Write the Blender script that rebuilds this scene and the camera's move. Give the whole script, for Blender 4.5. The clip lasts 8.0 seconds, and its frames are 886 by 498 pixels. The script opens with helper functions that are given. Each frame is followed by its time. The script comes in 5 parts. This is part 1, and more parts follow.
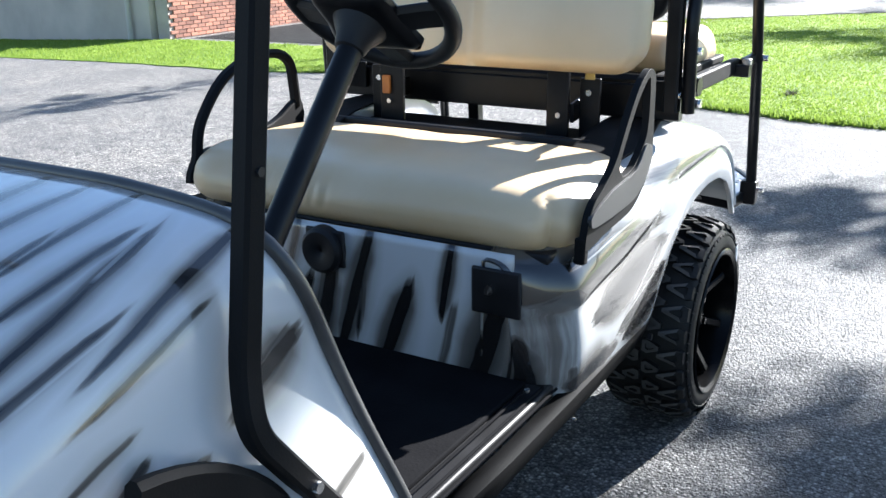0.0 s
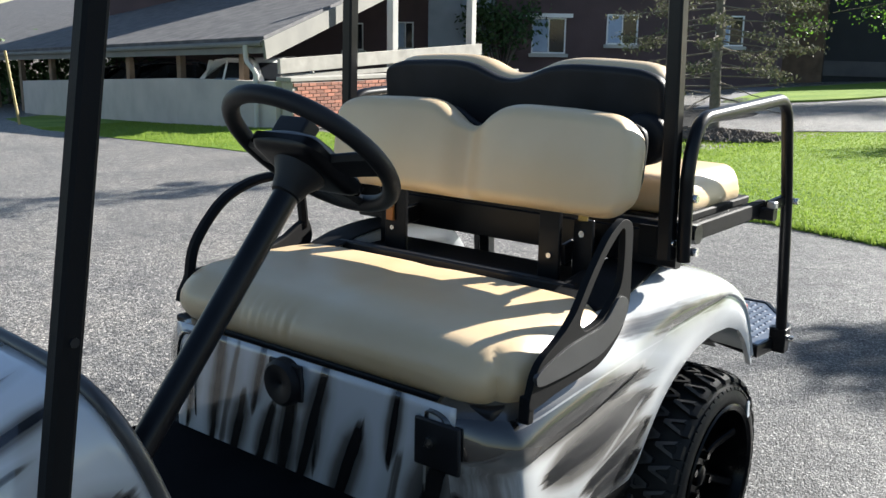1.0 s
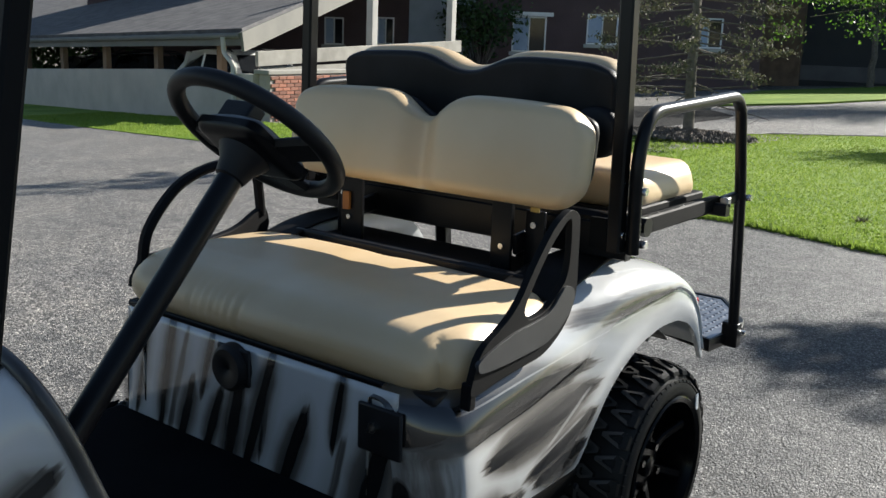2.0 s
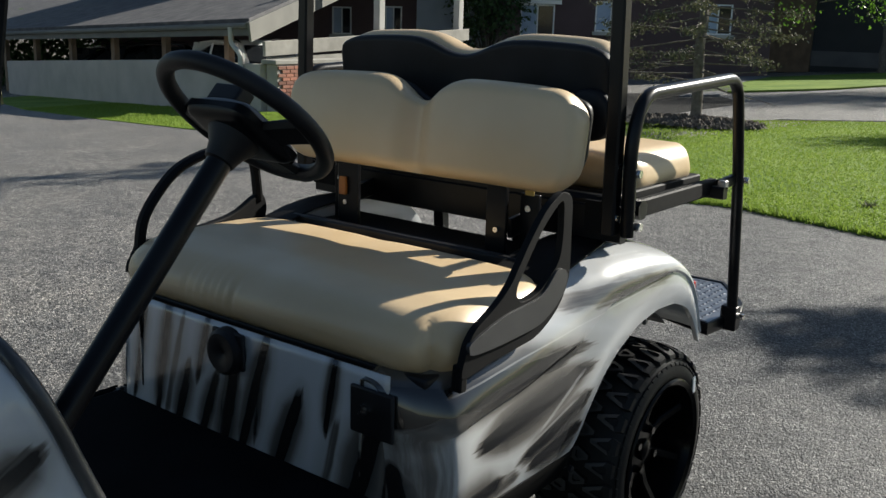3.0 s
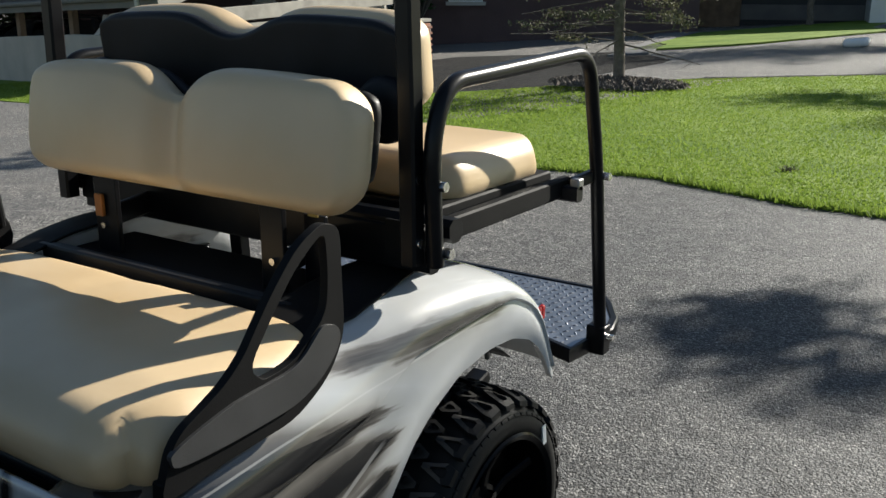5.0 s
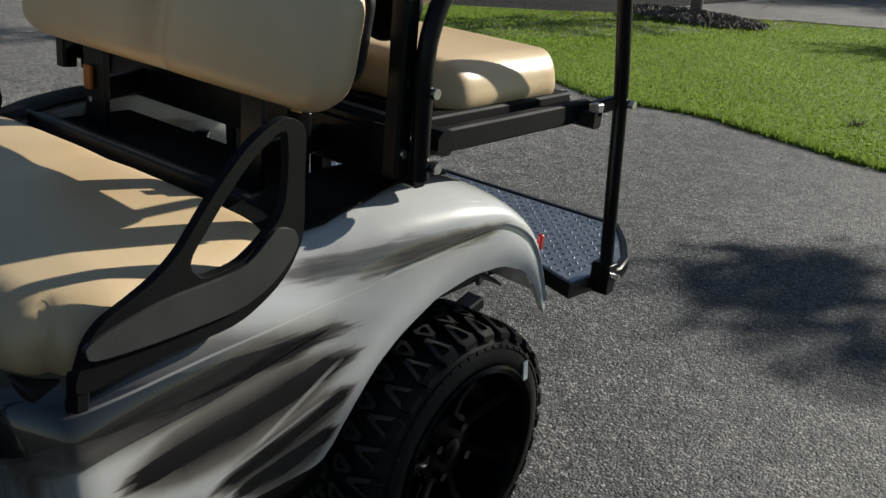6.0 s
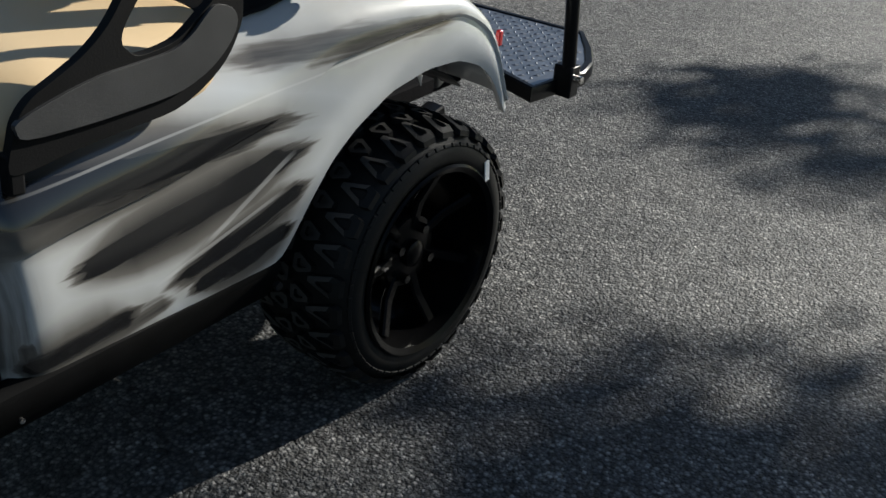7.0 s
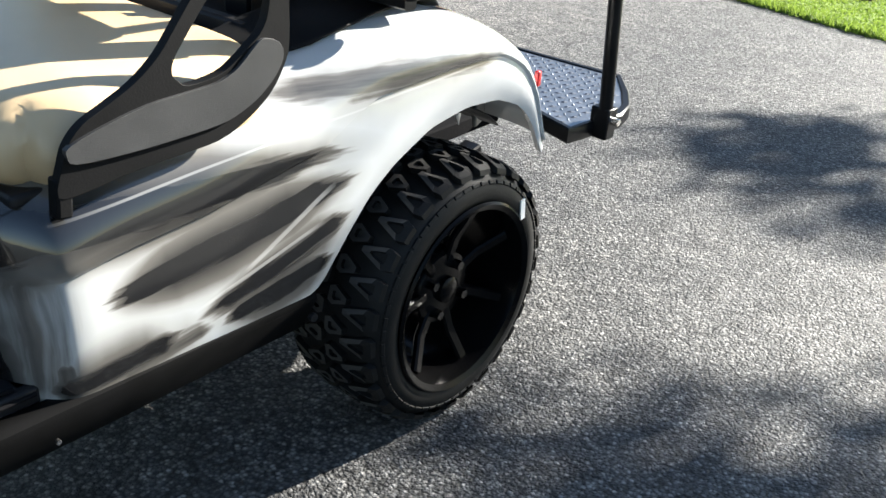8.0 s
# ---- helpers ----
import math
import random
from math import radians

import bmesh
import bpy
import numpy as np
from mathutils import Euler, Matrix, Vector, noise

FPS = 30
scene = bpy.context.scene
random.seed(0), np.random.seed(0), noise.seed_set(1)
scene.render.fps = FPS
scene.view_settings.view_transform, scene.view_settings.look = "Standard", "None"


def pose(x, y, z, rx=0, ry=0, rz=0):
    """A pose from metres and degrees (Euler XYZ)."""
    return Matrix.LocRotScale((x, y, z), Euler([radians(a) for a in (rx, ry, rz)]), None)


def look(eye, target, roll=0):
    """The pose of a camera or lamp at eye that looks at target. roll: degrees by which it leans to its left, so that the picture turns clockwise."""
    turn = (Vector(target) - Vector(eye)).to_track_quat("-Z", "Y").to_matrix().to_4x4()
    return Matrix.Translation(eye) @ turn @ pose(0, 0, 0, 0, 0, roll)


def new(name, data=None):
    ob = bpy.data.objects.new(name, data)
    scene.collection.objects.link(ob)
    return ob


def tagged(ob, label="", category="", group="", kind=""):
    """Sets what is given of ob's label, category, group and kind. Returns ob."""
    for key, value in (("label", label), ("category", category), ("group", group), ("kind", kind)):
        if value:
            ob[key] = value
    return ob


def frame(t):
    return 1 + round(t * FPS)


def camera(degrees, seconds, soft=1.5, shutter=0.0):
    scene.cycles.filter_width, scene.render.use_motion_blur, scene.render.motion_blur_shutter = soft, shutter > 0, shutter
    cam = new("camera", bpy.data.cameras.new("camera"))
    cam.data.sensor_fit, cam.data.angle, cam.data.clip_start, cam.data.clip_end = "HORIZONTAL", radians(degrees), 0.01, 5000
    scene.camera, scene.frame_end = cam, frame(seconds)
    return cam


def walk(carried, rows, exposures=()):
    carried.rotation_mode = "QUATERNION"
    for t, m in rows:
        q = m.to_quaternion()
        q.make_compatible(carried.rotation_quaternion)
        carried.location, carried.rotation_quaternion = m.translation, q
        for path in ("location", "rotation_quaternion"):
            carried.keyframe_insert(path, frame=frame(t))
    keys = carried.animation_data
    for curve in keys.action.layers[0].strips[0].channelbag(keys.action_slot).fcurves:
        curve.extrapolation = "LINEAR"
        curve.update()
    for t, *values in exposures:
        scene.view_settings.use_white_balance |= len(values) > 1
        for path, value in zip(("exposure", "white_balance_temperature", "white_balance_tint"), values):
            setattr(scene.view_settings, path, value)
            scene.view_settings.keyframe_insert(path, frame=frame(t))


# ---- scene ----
from mathutils import geometry

cam = camera(50.1, 8.0)
PATH = [
    (0, (1.221, -2.449, 1.29), (0.246, -0.818, 0.665), -0.7),
    (0.5, (1.344, -2.294, 1.331), (0.175, -0.779, 0.747), -0.5),
    (1, (1.455, -2.19, 1.382), (0.243, -0.662, 0.941), 0.9),
    (1.5, (1.505, -2.164, 1.377), (0.303, -0.625, 0.946), 1.7),
    (2, (1.516, -2.163, 1.368), (0.34, -0.608, 0.922), 2.1),
    (2.2, (1.52, -2.161, 1.364), (0.33, -0.619, 0.906), 1.8),
    (3.5, (1.559, -2.102, 1.34), (0.374, -0.565, 0.859), 1.4),
    (4, (1.533, -1.974, 1.299), (0.417, -0.407, 0.752), 0.2),
    (4.5, (1.464, -1.689, 1.357), (0.357, -0.089, 0.894), -0.5),
    (4.7, (1.48, -1.609, 1.372), (0.423, 0.012, 0.866), -1.1),
    (5.8, (1.533, -1.358, 1.36), (0.319, 0.103, 0.733), 4.9),
    (6, (1.538, -1.34, 1.336), (0.399, 0.143, 0.629), 5.5),
    (6.5, (1.559, -1.328, 1.271), (0.505, 0.157, 0.443), 3.4),
    (7, (1.576, -1.321, 1.215), (0.571, 0.11, 0.244), 4.5),
    (7.5, (1.578, -1.324, 1.198), (0.542, 0.084, 0.226), 4.7),
    (8, (1.577, -1.337, 1.206), (0.492, 0.085, 0.311), 4.9),
]
EXPOSURE = [(0.0, 2.45, 5950, 10), (0.6, 2.06, 6150, 9), (1.0, 1.78, 6350, 9), (1.5, 1.48, 6400, 9), (2.2, 1.2, 6500, 8), (3.5, 0.78, 6600, 7), (4.7, 0.98, 6600, 7), (5.8, 0.63, 6650, 7), (6.5, 0.18, 6600, 6), (7.0, 0.72, 6500, 7), (7.5, 1.73, 6500, 7), (8.0, 2.19, 6550, 8)]
walk(cam, [(t, look(eye, target, roll)) for t, eye, target, roll in PATH], EXPOSURE)

# ---- world, sun and exposure ----
SUN_AZ, SUN_EL = 18.0, 27.5          # degrees from +y towards +x, and above the horizon
sun_dir = Vector((math.sin(radians(SUN_AZ)) * math.cos(radians(SUN_EL)), math.cos(radians(SUN_AZ)) * math.cos(radians(SUN_EL)), math.sin(radians(SUN_EL))))
world = bpy.data.worlds.new("sky")
scene.world = world
world.use_nodes = True
wn = world.node_tree.nodes
wn.clear()
sky = wn.new("ShaderNodeTexSky")
sky.sky_type = "NISHITA"
sky.sun_disc = False
sky.ozone_density = 1.6
sky.dust_density = 0.3
sky.sun_elevation = radians(SUN_EL)
sky.sun_rotation = radians(SUN_AZ)
bg = wn.new("ShaderNodeBackground")
bg.inputs[1].default_value = 0.05
wo = wn.new("ShaderNodeOutputWorld")
world.node_tree.links.new(sky.outputs[0], bg.inputs[0])
world.node_tree.links.new(bg.outputs[0], wo.inputs[0])
sun = new("sun", bpy.data.lights.new("sun", "SUN"))
sun.data.energy = 5.0
sun.data.angle = radians(0.53)
sun.data.color = (1.0, 0.95, 0.87)
sun.matrix_world = look(sun_dir * 60, (0, 0, 0))


# ---- materials ----
def nodes_of(name):
    m = bpy.data.materials.new(name)
    m.use_nodes = True
    nt = m.node_tree
    return m, nt, nt.nodes["Principled BSDF"]


def node(nt, kind, **kw):
    n = nt.nodes.new(kind)
    for k, v in kw.items():
        if k == "scale":
            n.inputs["Scale"].default_value = v
        elif k == "detail":
            n.inputs["Detail"].default_value = v
        elif k == "rough":
            n.inputs["Roughness"].default_value = v
        elif k == "dist":
            n.inputs["Distortion"].default_value = v
    return n


def coords(nt, rot=(0, 0, 0), scl=(1, 1, 1), loc=(0, 0, 0)):
    tc = nt.nodes.new("ShaderNodeTexCoord")
    mp = nt.nodes.new("ShaderNodeMapping")
    mp.inputs["Rotation"].default_value = [radians(a) for a in rot]
    mp.inputs["Scale"].default_value = scl
    mp.inputs["Location"].default_value = loc
    nt.links.new(tc.outputs["Object"], mp.inputs[0])
    return mp.outputs[0]


def ramp(nt, fac, stops):
    r = nt.nodes.new("ShaderNodeValToRGB")
    while len(r.color_ramp.elements) < len(stops):
        r.color_ramp.elements.new(0.5)
    for e, (p, c) in zip(r.color_ramp.elements, stops):
        e.position, e.color = p, (*c, 1)
    nt.links.new(fac, r.inputs[0])
    return r.outputs[0]


def bump(nt, bsdf, height, strength, distance, prev=None):
    b = nt.nodes.new("ShaderNodeBump")
    b.inputs["Strength"].default_value = strength
    b.inputs["Distance"].default_value = distance
    nt.links.new(height, b.inputs["Height"])
    if prev:
        nt.links.new(prev, b.inputs["Normal"])
    nt.links.new(b.outputs[0], bsdf.inputs["Normal"])
    return b.outputs[0]


def mixc(nt, fac, a, b, mode="MIX"):
    m = nt.nodes.new("ShaderNodeMix")
    m.data_type = "RGBA"
    m.blend_type = mode
    for sock, val in ((m.inputs[0], fac), (m.inputs[6], a), (m.inputs[7], b)):
        if isinstance(val, (int, float)):
            sock.default_value = val
        elif isinstance(val, tuple):
            sock.default_value = (*val, 1)
        else:
            nt.links.new(val, sock)
    return m.outputs[2]


def simple(name, c1, c2, rough=0.5, metal=0.0, scale=8.0, bump_s=0.0, bump_d=0.002, fine=120.0, rough2=None, coat=0.0):
    """Two tones at a broad scale, fine grain as relief and gloss changes."""
    m, nt, b = nodes_of(name)
    co = coords(nt)
    n1 = node(nt, "ShaderNodeTexNoise", scale=scale, detail=6.0)
    n2 = node(nt, "ShaderNodeTexNoise", scale=fine, detail=3.0)
    nt.links.new(co, n1.inputs[0])
    nt.links.new(co, n2.inputs[0])
    col = ramp(nt, n1.outputs[0], [(0.3, c1), (0.7, c2)])
    nt.links.new(col, b.inputs["Base Color"])
    b.inputs["Metallic"].default_value = metal
    r = nt.nodes.new("ShaderNodeMapRange")
    r.inputs["To Min"].default_value = rough
    r.inputs["To Max"].default_value = rough2 if rough2 else min(1.0, rough * 1.35)
    nt.links.new(n1.outputs[0], r.inputs[0])
    nt.links.new(r.outputs[0], b.inputs["Roughness"])
    if coat:
        b.inputs["Coat Weight"].default_value = coat
        b.inputs["Coat Roughness"].default_value = 0.06
    if bump_s:
        bump(nt, b, n2.outputs[0], bump_s, bump_d)
    return m


def airbrushed(name, plane, rows, lines=()):
    """White gloss body paint with soft airbrushed streaks. rows: start, end, half width, strength and widest point of
    each streak on the panel's plane; lines: fine pale lines, some of them highlights put into the colour.
    """
    m, nt, b = nodes_of(name)

    def math_(op, a, c=None, d=None, clamp=False):
        n = nt.nodes.new("ShaderNodeMath")
        n.operation, n.use_clamp = op, clamp
        for k, v in enumerate((a, c, d)):
            if v is None:
                continue
            if isinstance(v, (int, float)):
                n.inputs[k].default_value = v
            else:
                nt.links.new(v, n.inputs[k])
        return n.outputs[0]

    def vec(op, a, c):
        n = nt.nodes.new("ShaderNodeVectorMath")
        n.operation = op
        for k, v in enumerate((a, c)):
            if isinstance(v, tuple):
                n.inputs[k].default_value = v
            else:
                nt.links.new(v, n.inputs[k])
        return n.outputs["Value"] if op == "DOT_PRODUCT" else n.outputs["Vector"]

    tc = nt.nodes.new("ShaderNodeTexCoord")
    sep = nt.nodes.new("ShaderNodeSeparateXYZ")
    nt.links.new(tc.outputs["Object"], sep.inputs[0])
    x, y, z = sep.outputs
    if plane == "side":
        u0, v0 = y, z
    elif plane == "front":
        u0, v0 = x, z
    else:
        u0, v0 = y, math_("SUBTRACT", math_("ABSOLUTE", x), z)
    cmb = nt.nodes.new("ShaderNodeCombineXYZ")
    nt.links.new(u0, cmb.inputs[0])
    nt.links.new(v0, cmb.inputs[1])
    p = cmb.outputs[0]
    for sc, amp in ((3.0, 0.010), (24.0, 0.0022)):
        nz = node(nt, "ShaderNodeTexNoise", scale=sc, detail=3.0)
        nt.links.new(tc.outputs["Object"], nz.inputs[0])
        off = vec("SUBTRACT", nz.outputs["Color"], (0.5, 0.5, 0.5))
        p = vec("ADD", p, vec("MULTIPLY", off, (amp * 2, amp * 2, 0.0)))
    total = None
    for k0, (ax, ay, bx, by, w, k, *rest) in enumerate(rows):
        peak = rest[0] if rest else 0.55
        d = Vector((bx - ax, by - ay))
        L = d.length
        d = d / L
        w *= 1.18 if plane == "side" else 1.0
        rel = vec("SUBTRACT", p, (ax, ay, 0.0))
        u = vec("DOT_PRODUCT", rel, (d.x / L, d.y / L, 0.0))
        v = vec("DOT_PRODUCT", rel, (-d.y / w, d.x / w, 0.0))
        # bristle marks drawn out along the stroke
        bc = nt.nodes.new("ShaderNodeCombineXYZ")
        nt.links.new(math_("MULTIPLY", u, L * 7.0), bc.inputs[0])
        nt.links.new(math_("MULTIPLY", v, w * 110.0), bc.inputs[1])
        bc.inputs[2].default_value = 3.7 * k0
        br = node(nt, "ShaderNodeTexNoise", scale=1.0, detail=3.0)
        nt.links.new(bc.outputs[0], br.inputs[0])
        # densest at peak, thinning out to both ends
        e = math_("MINIMUM", math_("DIVIDE", u, peak), math_("DIVIDE", math_("SUBTRACT", 1.0, u), 1.0 - peak))
        e = math_("MAXIMUM", e, 0.0)
        wide = math_("ADD", math_("MULTIPLY", math_("POWER", e, 0.5), 0.75), 0.3)
        s = math_("DIVIDE", v, wide)
        q = math_("POWER", 2.0, math_("MULTIPLY", math_("MULTIPLY", s, s), -0.62))
        q = math_("MULTIPLY", q, math_("MULTIPLY", e, 2.2, clamp=True))
        q = math_("ADD", q, math_("MULTIPLY", math_("SUBTRACT", br.outputs[0], 0.5), 0.55))
        q = math_("MULTIPLY", math_("SUBTRACT", q, 0.28), 1.15, clamp=True)
        # soft overspray round the stroke
        halo = math_("MULTIPLY", math_("POWER", 2.0, math_("MULTIPLY", math_("MULTIPLY", s, s), -0.16)), math_("MULTIPLY", math_("MULTIPLY", e, 1.6, clamp=True), 0.5))
        q = math_("MULTIPLY", math_("MAXIMUM", q, halo), min(k, 1.4) * (0.8 if plane == "cowl" else 1.0))
        total = q if total is None else math_("MAXIMUM", total, q)
    n1 = node(nt, "ShaderNodeTexNoise", scale=9.0, detail=4.0)
    nt.links.new(tc.outputs["Object"], n1.inputs[0])
    total = math_("ADD", total, math_("MULTIPLY", math_("SUBTRACT", n1.outputs[0], 0.5), 0.12))
    white, pale, tan, black = (0.535, 0.55, 0.56), (0.425, 0.425, 0.415), (0.135, 0.126, 0.114), (0.010, 0.0095, 0.0095)
    col = ramp(nt, total, [(0.08, white), (0.25, pale), (0.42, tan), (0.68, black)])
    for ax, ay, bx, by, w in lines:
        d = Vector((bx - ax, by - ay))
        L = d.length
        d = d / L
        rel = vec("SUBTRACT", cmb.outputs[0], (ax, ay, 0.0))
        u = vec("DOT_PRODUCT", rel, (d.x / L, d.y / L, 0.0))
        v = math_("ABSOLUTE", vec("DOT_PRODUCT", rel, (-d.y / w, d.x / w, 0.0)))
        e = math_("MULTIPLY", math_("MULTIPLY", u, math_("SUBTRACT", 1.0, u)), 8.0, clamp=True)
        e = math_("MULTIPLY", math_("MULTIPLY", math_("SUBTRACT", 1.4, v), 1.5, clamp=True), e)
        col = mixc(nt, math_("MULTIPLY", e, 0.25), col, (0.74, 0.74, 0.73))
    nt.links.new(col, b.inputs["Base Color"])
    b.inputs["Roughness"].default_value = 0.26
    b.inputs["Coat Weight"].default_value = 1.0
    b.inputs["Coat Roughness"].default_value = 0.05
    fine = node(nt, "ShaderNodeTexNoise", scale=300.0, detail=2.0)
    nt.links.new(tc.outputs["Object"], fine.inputs[0])
    bump(nt, b, fine.outputs[0], 0.03, 0.001)
    return m


def asphalt(name, scale=1.0, light=1.0, pale_left=False):
    m, nt, b = nodes_of(name)
    co = coords(nt)
    v = node(nt, "ShaderNodeTexVoronoi", scale=118.0 * scale)
    v.inputs["Randomness"].default_value = 1.0
    nt.links.new(co, v.inputs["Vector"])
    v2 = node(nt, "ShaderNodeTexVoronoi", scale=190.0 * scale)
    nt.links.new(co, v2.inputs["Vector"])
    big = node(nt, "ShaderNodeTexNoise", scale=0.9, detail=6.0, rough=0.6)
    nt.links.new(co, big.inputs[0])
    mid = node(nt, "ShaderNodeTexNoise", scale=7.0, detail=5.0, rough=0.6)
    nt.links.new(co, mid.inputs[0])
    sep = nt.nodes.new("ShaderNodeSeparateColor")
    nt.links.new(v.outputs["Color"], sep.inputs[0])
    k = light
    stone = ramp(nt, sep.outputs[0], [(0.0, (0.055 * k, 0.057 * k, 0.061 * k)), (0.4, (0.126 * k, 0.13 * k, 0.136 * k)), (0.8, (0.245 * k, 0.25 * k, 0.253 * k)), (1.0, (0.47 * k, 0.475 * k, 0.475 * k))])
    gap = ramp(nt, v.outputs["Distance"], [(0.30, (1, 1, 1)), (0.74, (0.30, 0.30, 0.305))])
    c = mixc(nt, 1.0, stone, gap, "MULTIPLY")
    tone = ramp(nt, big.outputs[0], [(0.30, (0.78, 0.77, 0.77)), (0.5, (1.0, 0.985, 0.96)), (0.72, (1.22, 1.18, 1.12))])
    c = mixc(nt, 1.0, c, tone, "MULTIPLY")
    blot = ramp(nt, mid.outputs[0], [(0.32, (0.62, 0.625, 0.645)), (0.50, (0.98, 0.98, 0.985)), (0.66, (1.28, 1.26, 1.24))])
    c = mixc(nt, 1.0, c, blot, "MULTIPLY")
    grit = node(nt, "ShaderNodeTexNoise", scale=42.0, detail=5.0, rough=0.75)
    nt.links.new(co, grit.inputs[0])
    c = mixc(nt, 1.0, c, ramp(nt, grit.outputs[0], [(0.36, (0.72, 0.72, 0.73)), (0.5, (1.0, 1.0, 1.0)), (0.66, (1.28, 1.26, 1.22))]), "MULTIPLY")
    wv = nt.nodes.new("ShaderNodeVectorMath")
    wv.operation = "MULTIPLY_ADD"
    nt.links.new(mid.outputs["Color"], wv.inputs[0])
    wv.inputs[1].default_value = (0.25, 0.25, 0.0)
    nt.links.new(co, wv.inputs[2])
    ck = node(nt, "ShaderNodeTexVoronoi", scale=1.3)
    ck.feature = "DISTANCE_TO_EDGE"
    nt.links.new(wv.outputs[0], ck.inputs["Vector"])
    line = ramp(nt, ck.outputs["Distance"], [(0.0, (0.45, 0.45, 0.46)), (0.012, (1, 1, 1))])
    where = ramp(nt, big.outputs[0], [(0.46, (0, 0, 0)), (0.60, (1, 1, 1))])
    c = mixc(nt, where, c, mixc(nt, 1.0, c, line, "MULTIPLY"))
    al = node(nt, "ShaderNodeTexVoronoi", scale=9.0)
    al.feature = "DISTANCE_TO_EDGE"
    nt.links.new(wv.outputs[0], al.inputs["Vector"])
    fine_line = ramp(nt, al.outputs["Distance"], [(0.0, (0.30, 0.30, 0.31)), (0.05, (1, 1, 1))])
    patch = ramp(nt, mid.outputs[0], [(0.47, (0, 0, 0)), (0.60, (1, 1, 1))])
    if pale_left:
        # paler towards negative x, with fine cracks there
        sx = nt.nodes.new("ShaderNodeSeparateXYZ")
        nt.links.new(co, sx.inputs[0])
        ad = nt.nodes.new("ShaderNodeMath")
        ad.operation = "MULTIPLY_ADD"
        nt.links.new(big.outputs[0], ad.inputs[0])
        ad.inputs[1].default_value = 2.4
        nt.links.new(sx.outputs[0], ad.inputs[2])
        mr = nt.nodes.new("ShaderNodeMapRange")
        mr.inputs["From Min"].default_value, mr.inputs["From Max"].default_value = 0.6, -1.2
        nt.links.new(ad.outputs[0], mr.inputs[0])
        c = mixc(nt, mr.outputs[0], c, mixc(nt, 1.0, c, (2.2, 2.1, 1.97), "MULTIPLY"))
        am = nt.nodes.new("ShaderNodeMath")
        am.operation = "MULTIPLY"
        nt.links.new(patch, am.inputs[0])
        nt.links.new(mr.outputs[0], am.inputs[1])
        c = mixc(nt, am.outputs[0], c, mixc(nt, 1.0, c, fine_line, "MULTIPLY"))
    nt.links.new(c, b.inputs["Base Color"])
    b.inputs["Roughness"].default_value = 0.62
    b.inputs["Specular IOR Level"].default_value = 0.36
    inv = nt.nodes.new("ShaderNodeMath")
    inv.operation = "MULTIPLY_ADD"
    nt.links.new(v.outputs["Distance"], inv.inputs[0])
    inv.inputs[1].default_value = -1.0
    inv.inputs[2].default_value = 1.0
    b1 = bump(nt, b, inv.outputs[0], 0.65, 0.006 / scale)
    inv2 = nt.nodes.new("ShaderNodeMath")
    inv2.operation = "MULTIPLY"
    nt.links.new(v2.outputs["Distance"], inv2.inputs[0])
    inv2.inputs[1].default_value = -1.0
    b2 = bump(nt, b, inv2.outputs[0], 0.7, 0.004 / scale, b1)
    # ravelled patches and shallow hollows
    rough = node(nt, "ShaderNodeTexNoise", scale=16.0, detail=7.0, rough=0.68)
    nt.links.new(co, rough.inputs[0])
    bump(nt, b, rough.outputs[0], 0.4, 0.03, b2)
    return m


def grassy(name):
    m, nt, b = nodes_of(name)
    co = coords(nt)
    n1 = node(nt, "ShaderNodeTexNoise", scale=0.7, detail=5.0)
    n2 = node(nt, "ShaderNodeTexNoise", scale=22.0, detail=6.0, rough=0.7)
    nt.links.new(co, n1.inputs[0])
    nt.links.new(co, n2.inputs[0])
    a = ramp(nt, n1.outputs[0], [(0.3, (0.105, 0.185, 0.025)), (0.7, (0.21, 0.29, 0.05))])
    f = ramp(nt, n2.outputs[0], [(0.3, (0.72, 0.76, 0.68)), (0.7, (1.15, 1.12, 1.05))])
    nt.links.new(mixc(nt, 1.0, a, f, "MULTIPLY"), b.inputs["Base Color"])
    b.inputs["Roughness"].default_value = 0.8
    bump(nt, b, n2.outputs[0], 0.8, 0.03)
    return m


def leafy(name, c1, c2, trans=0.35):
    m, nt, b = nodes_of(name)
    g = nt.nodes.new("ShaderNodeNewGeometry")
    col = ramp(nt, g.outputs["Random Per Island"], [(0.0, c1), (1.0, c2)])
    nt.links.new(col, b.inputs["Base Color"])
    b.inputs["Roughness"].default_value = 0.55
    tr = nt.nodes.new("ShaderNodeBsdfTranslucent")
    nt.links.new(col, tr.inputs[0])
    mx = nt.nodes.new("ShaderNodeMixShader")
    mx.inputs[0].default_value = trans
    nt.links.new(b.outputs[0], mx.inputs[1])
    nt.links.new(tr.outputs[0], mx.inputs[2])
    nt.links.new(mx.outputs[0], nt.nodes["Material Output"].inputs[0])
    return m


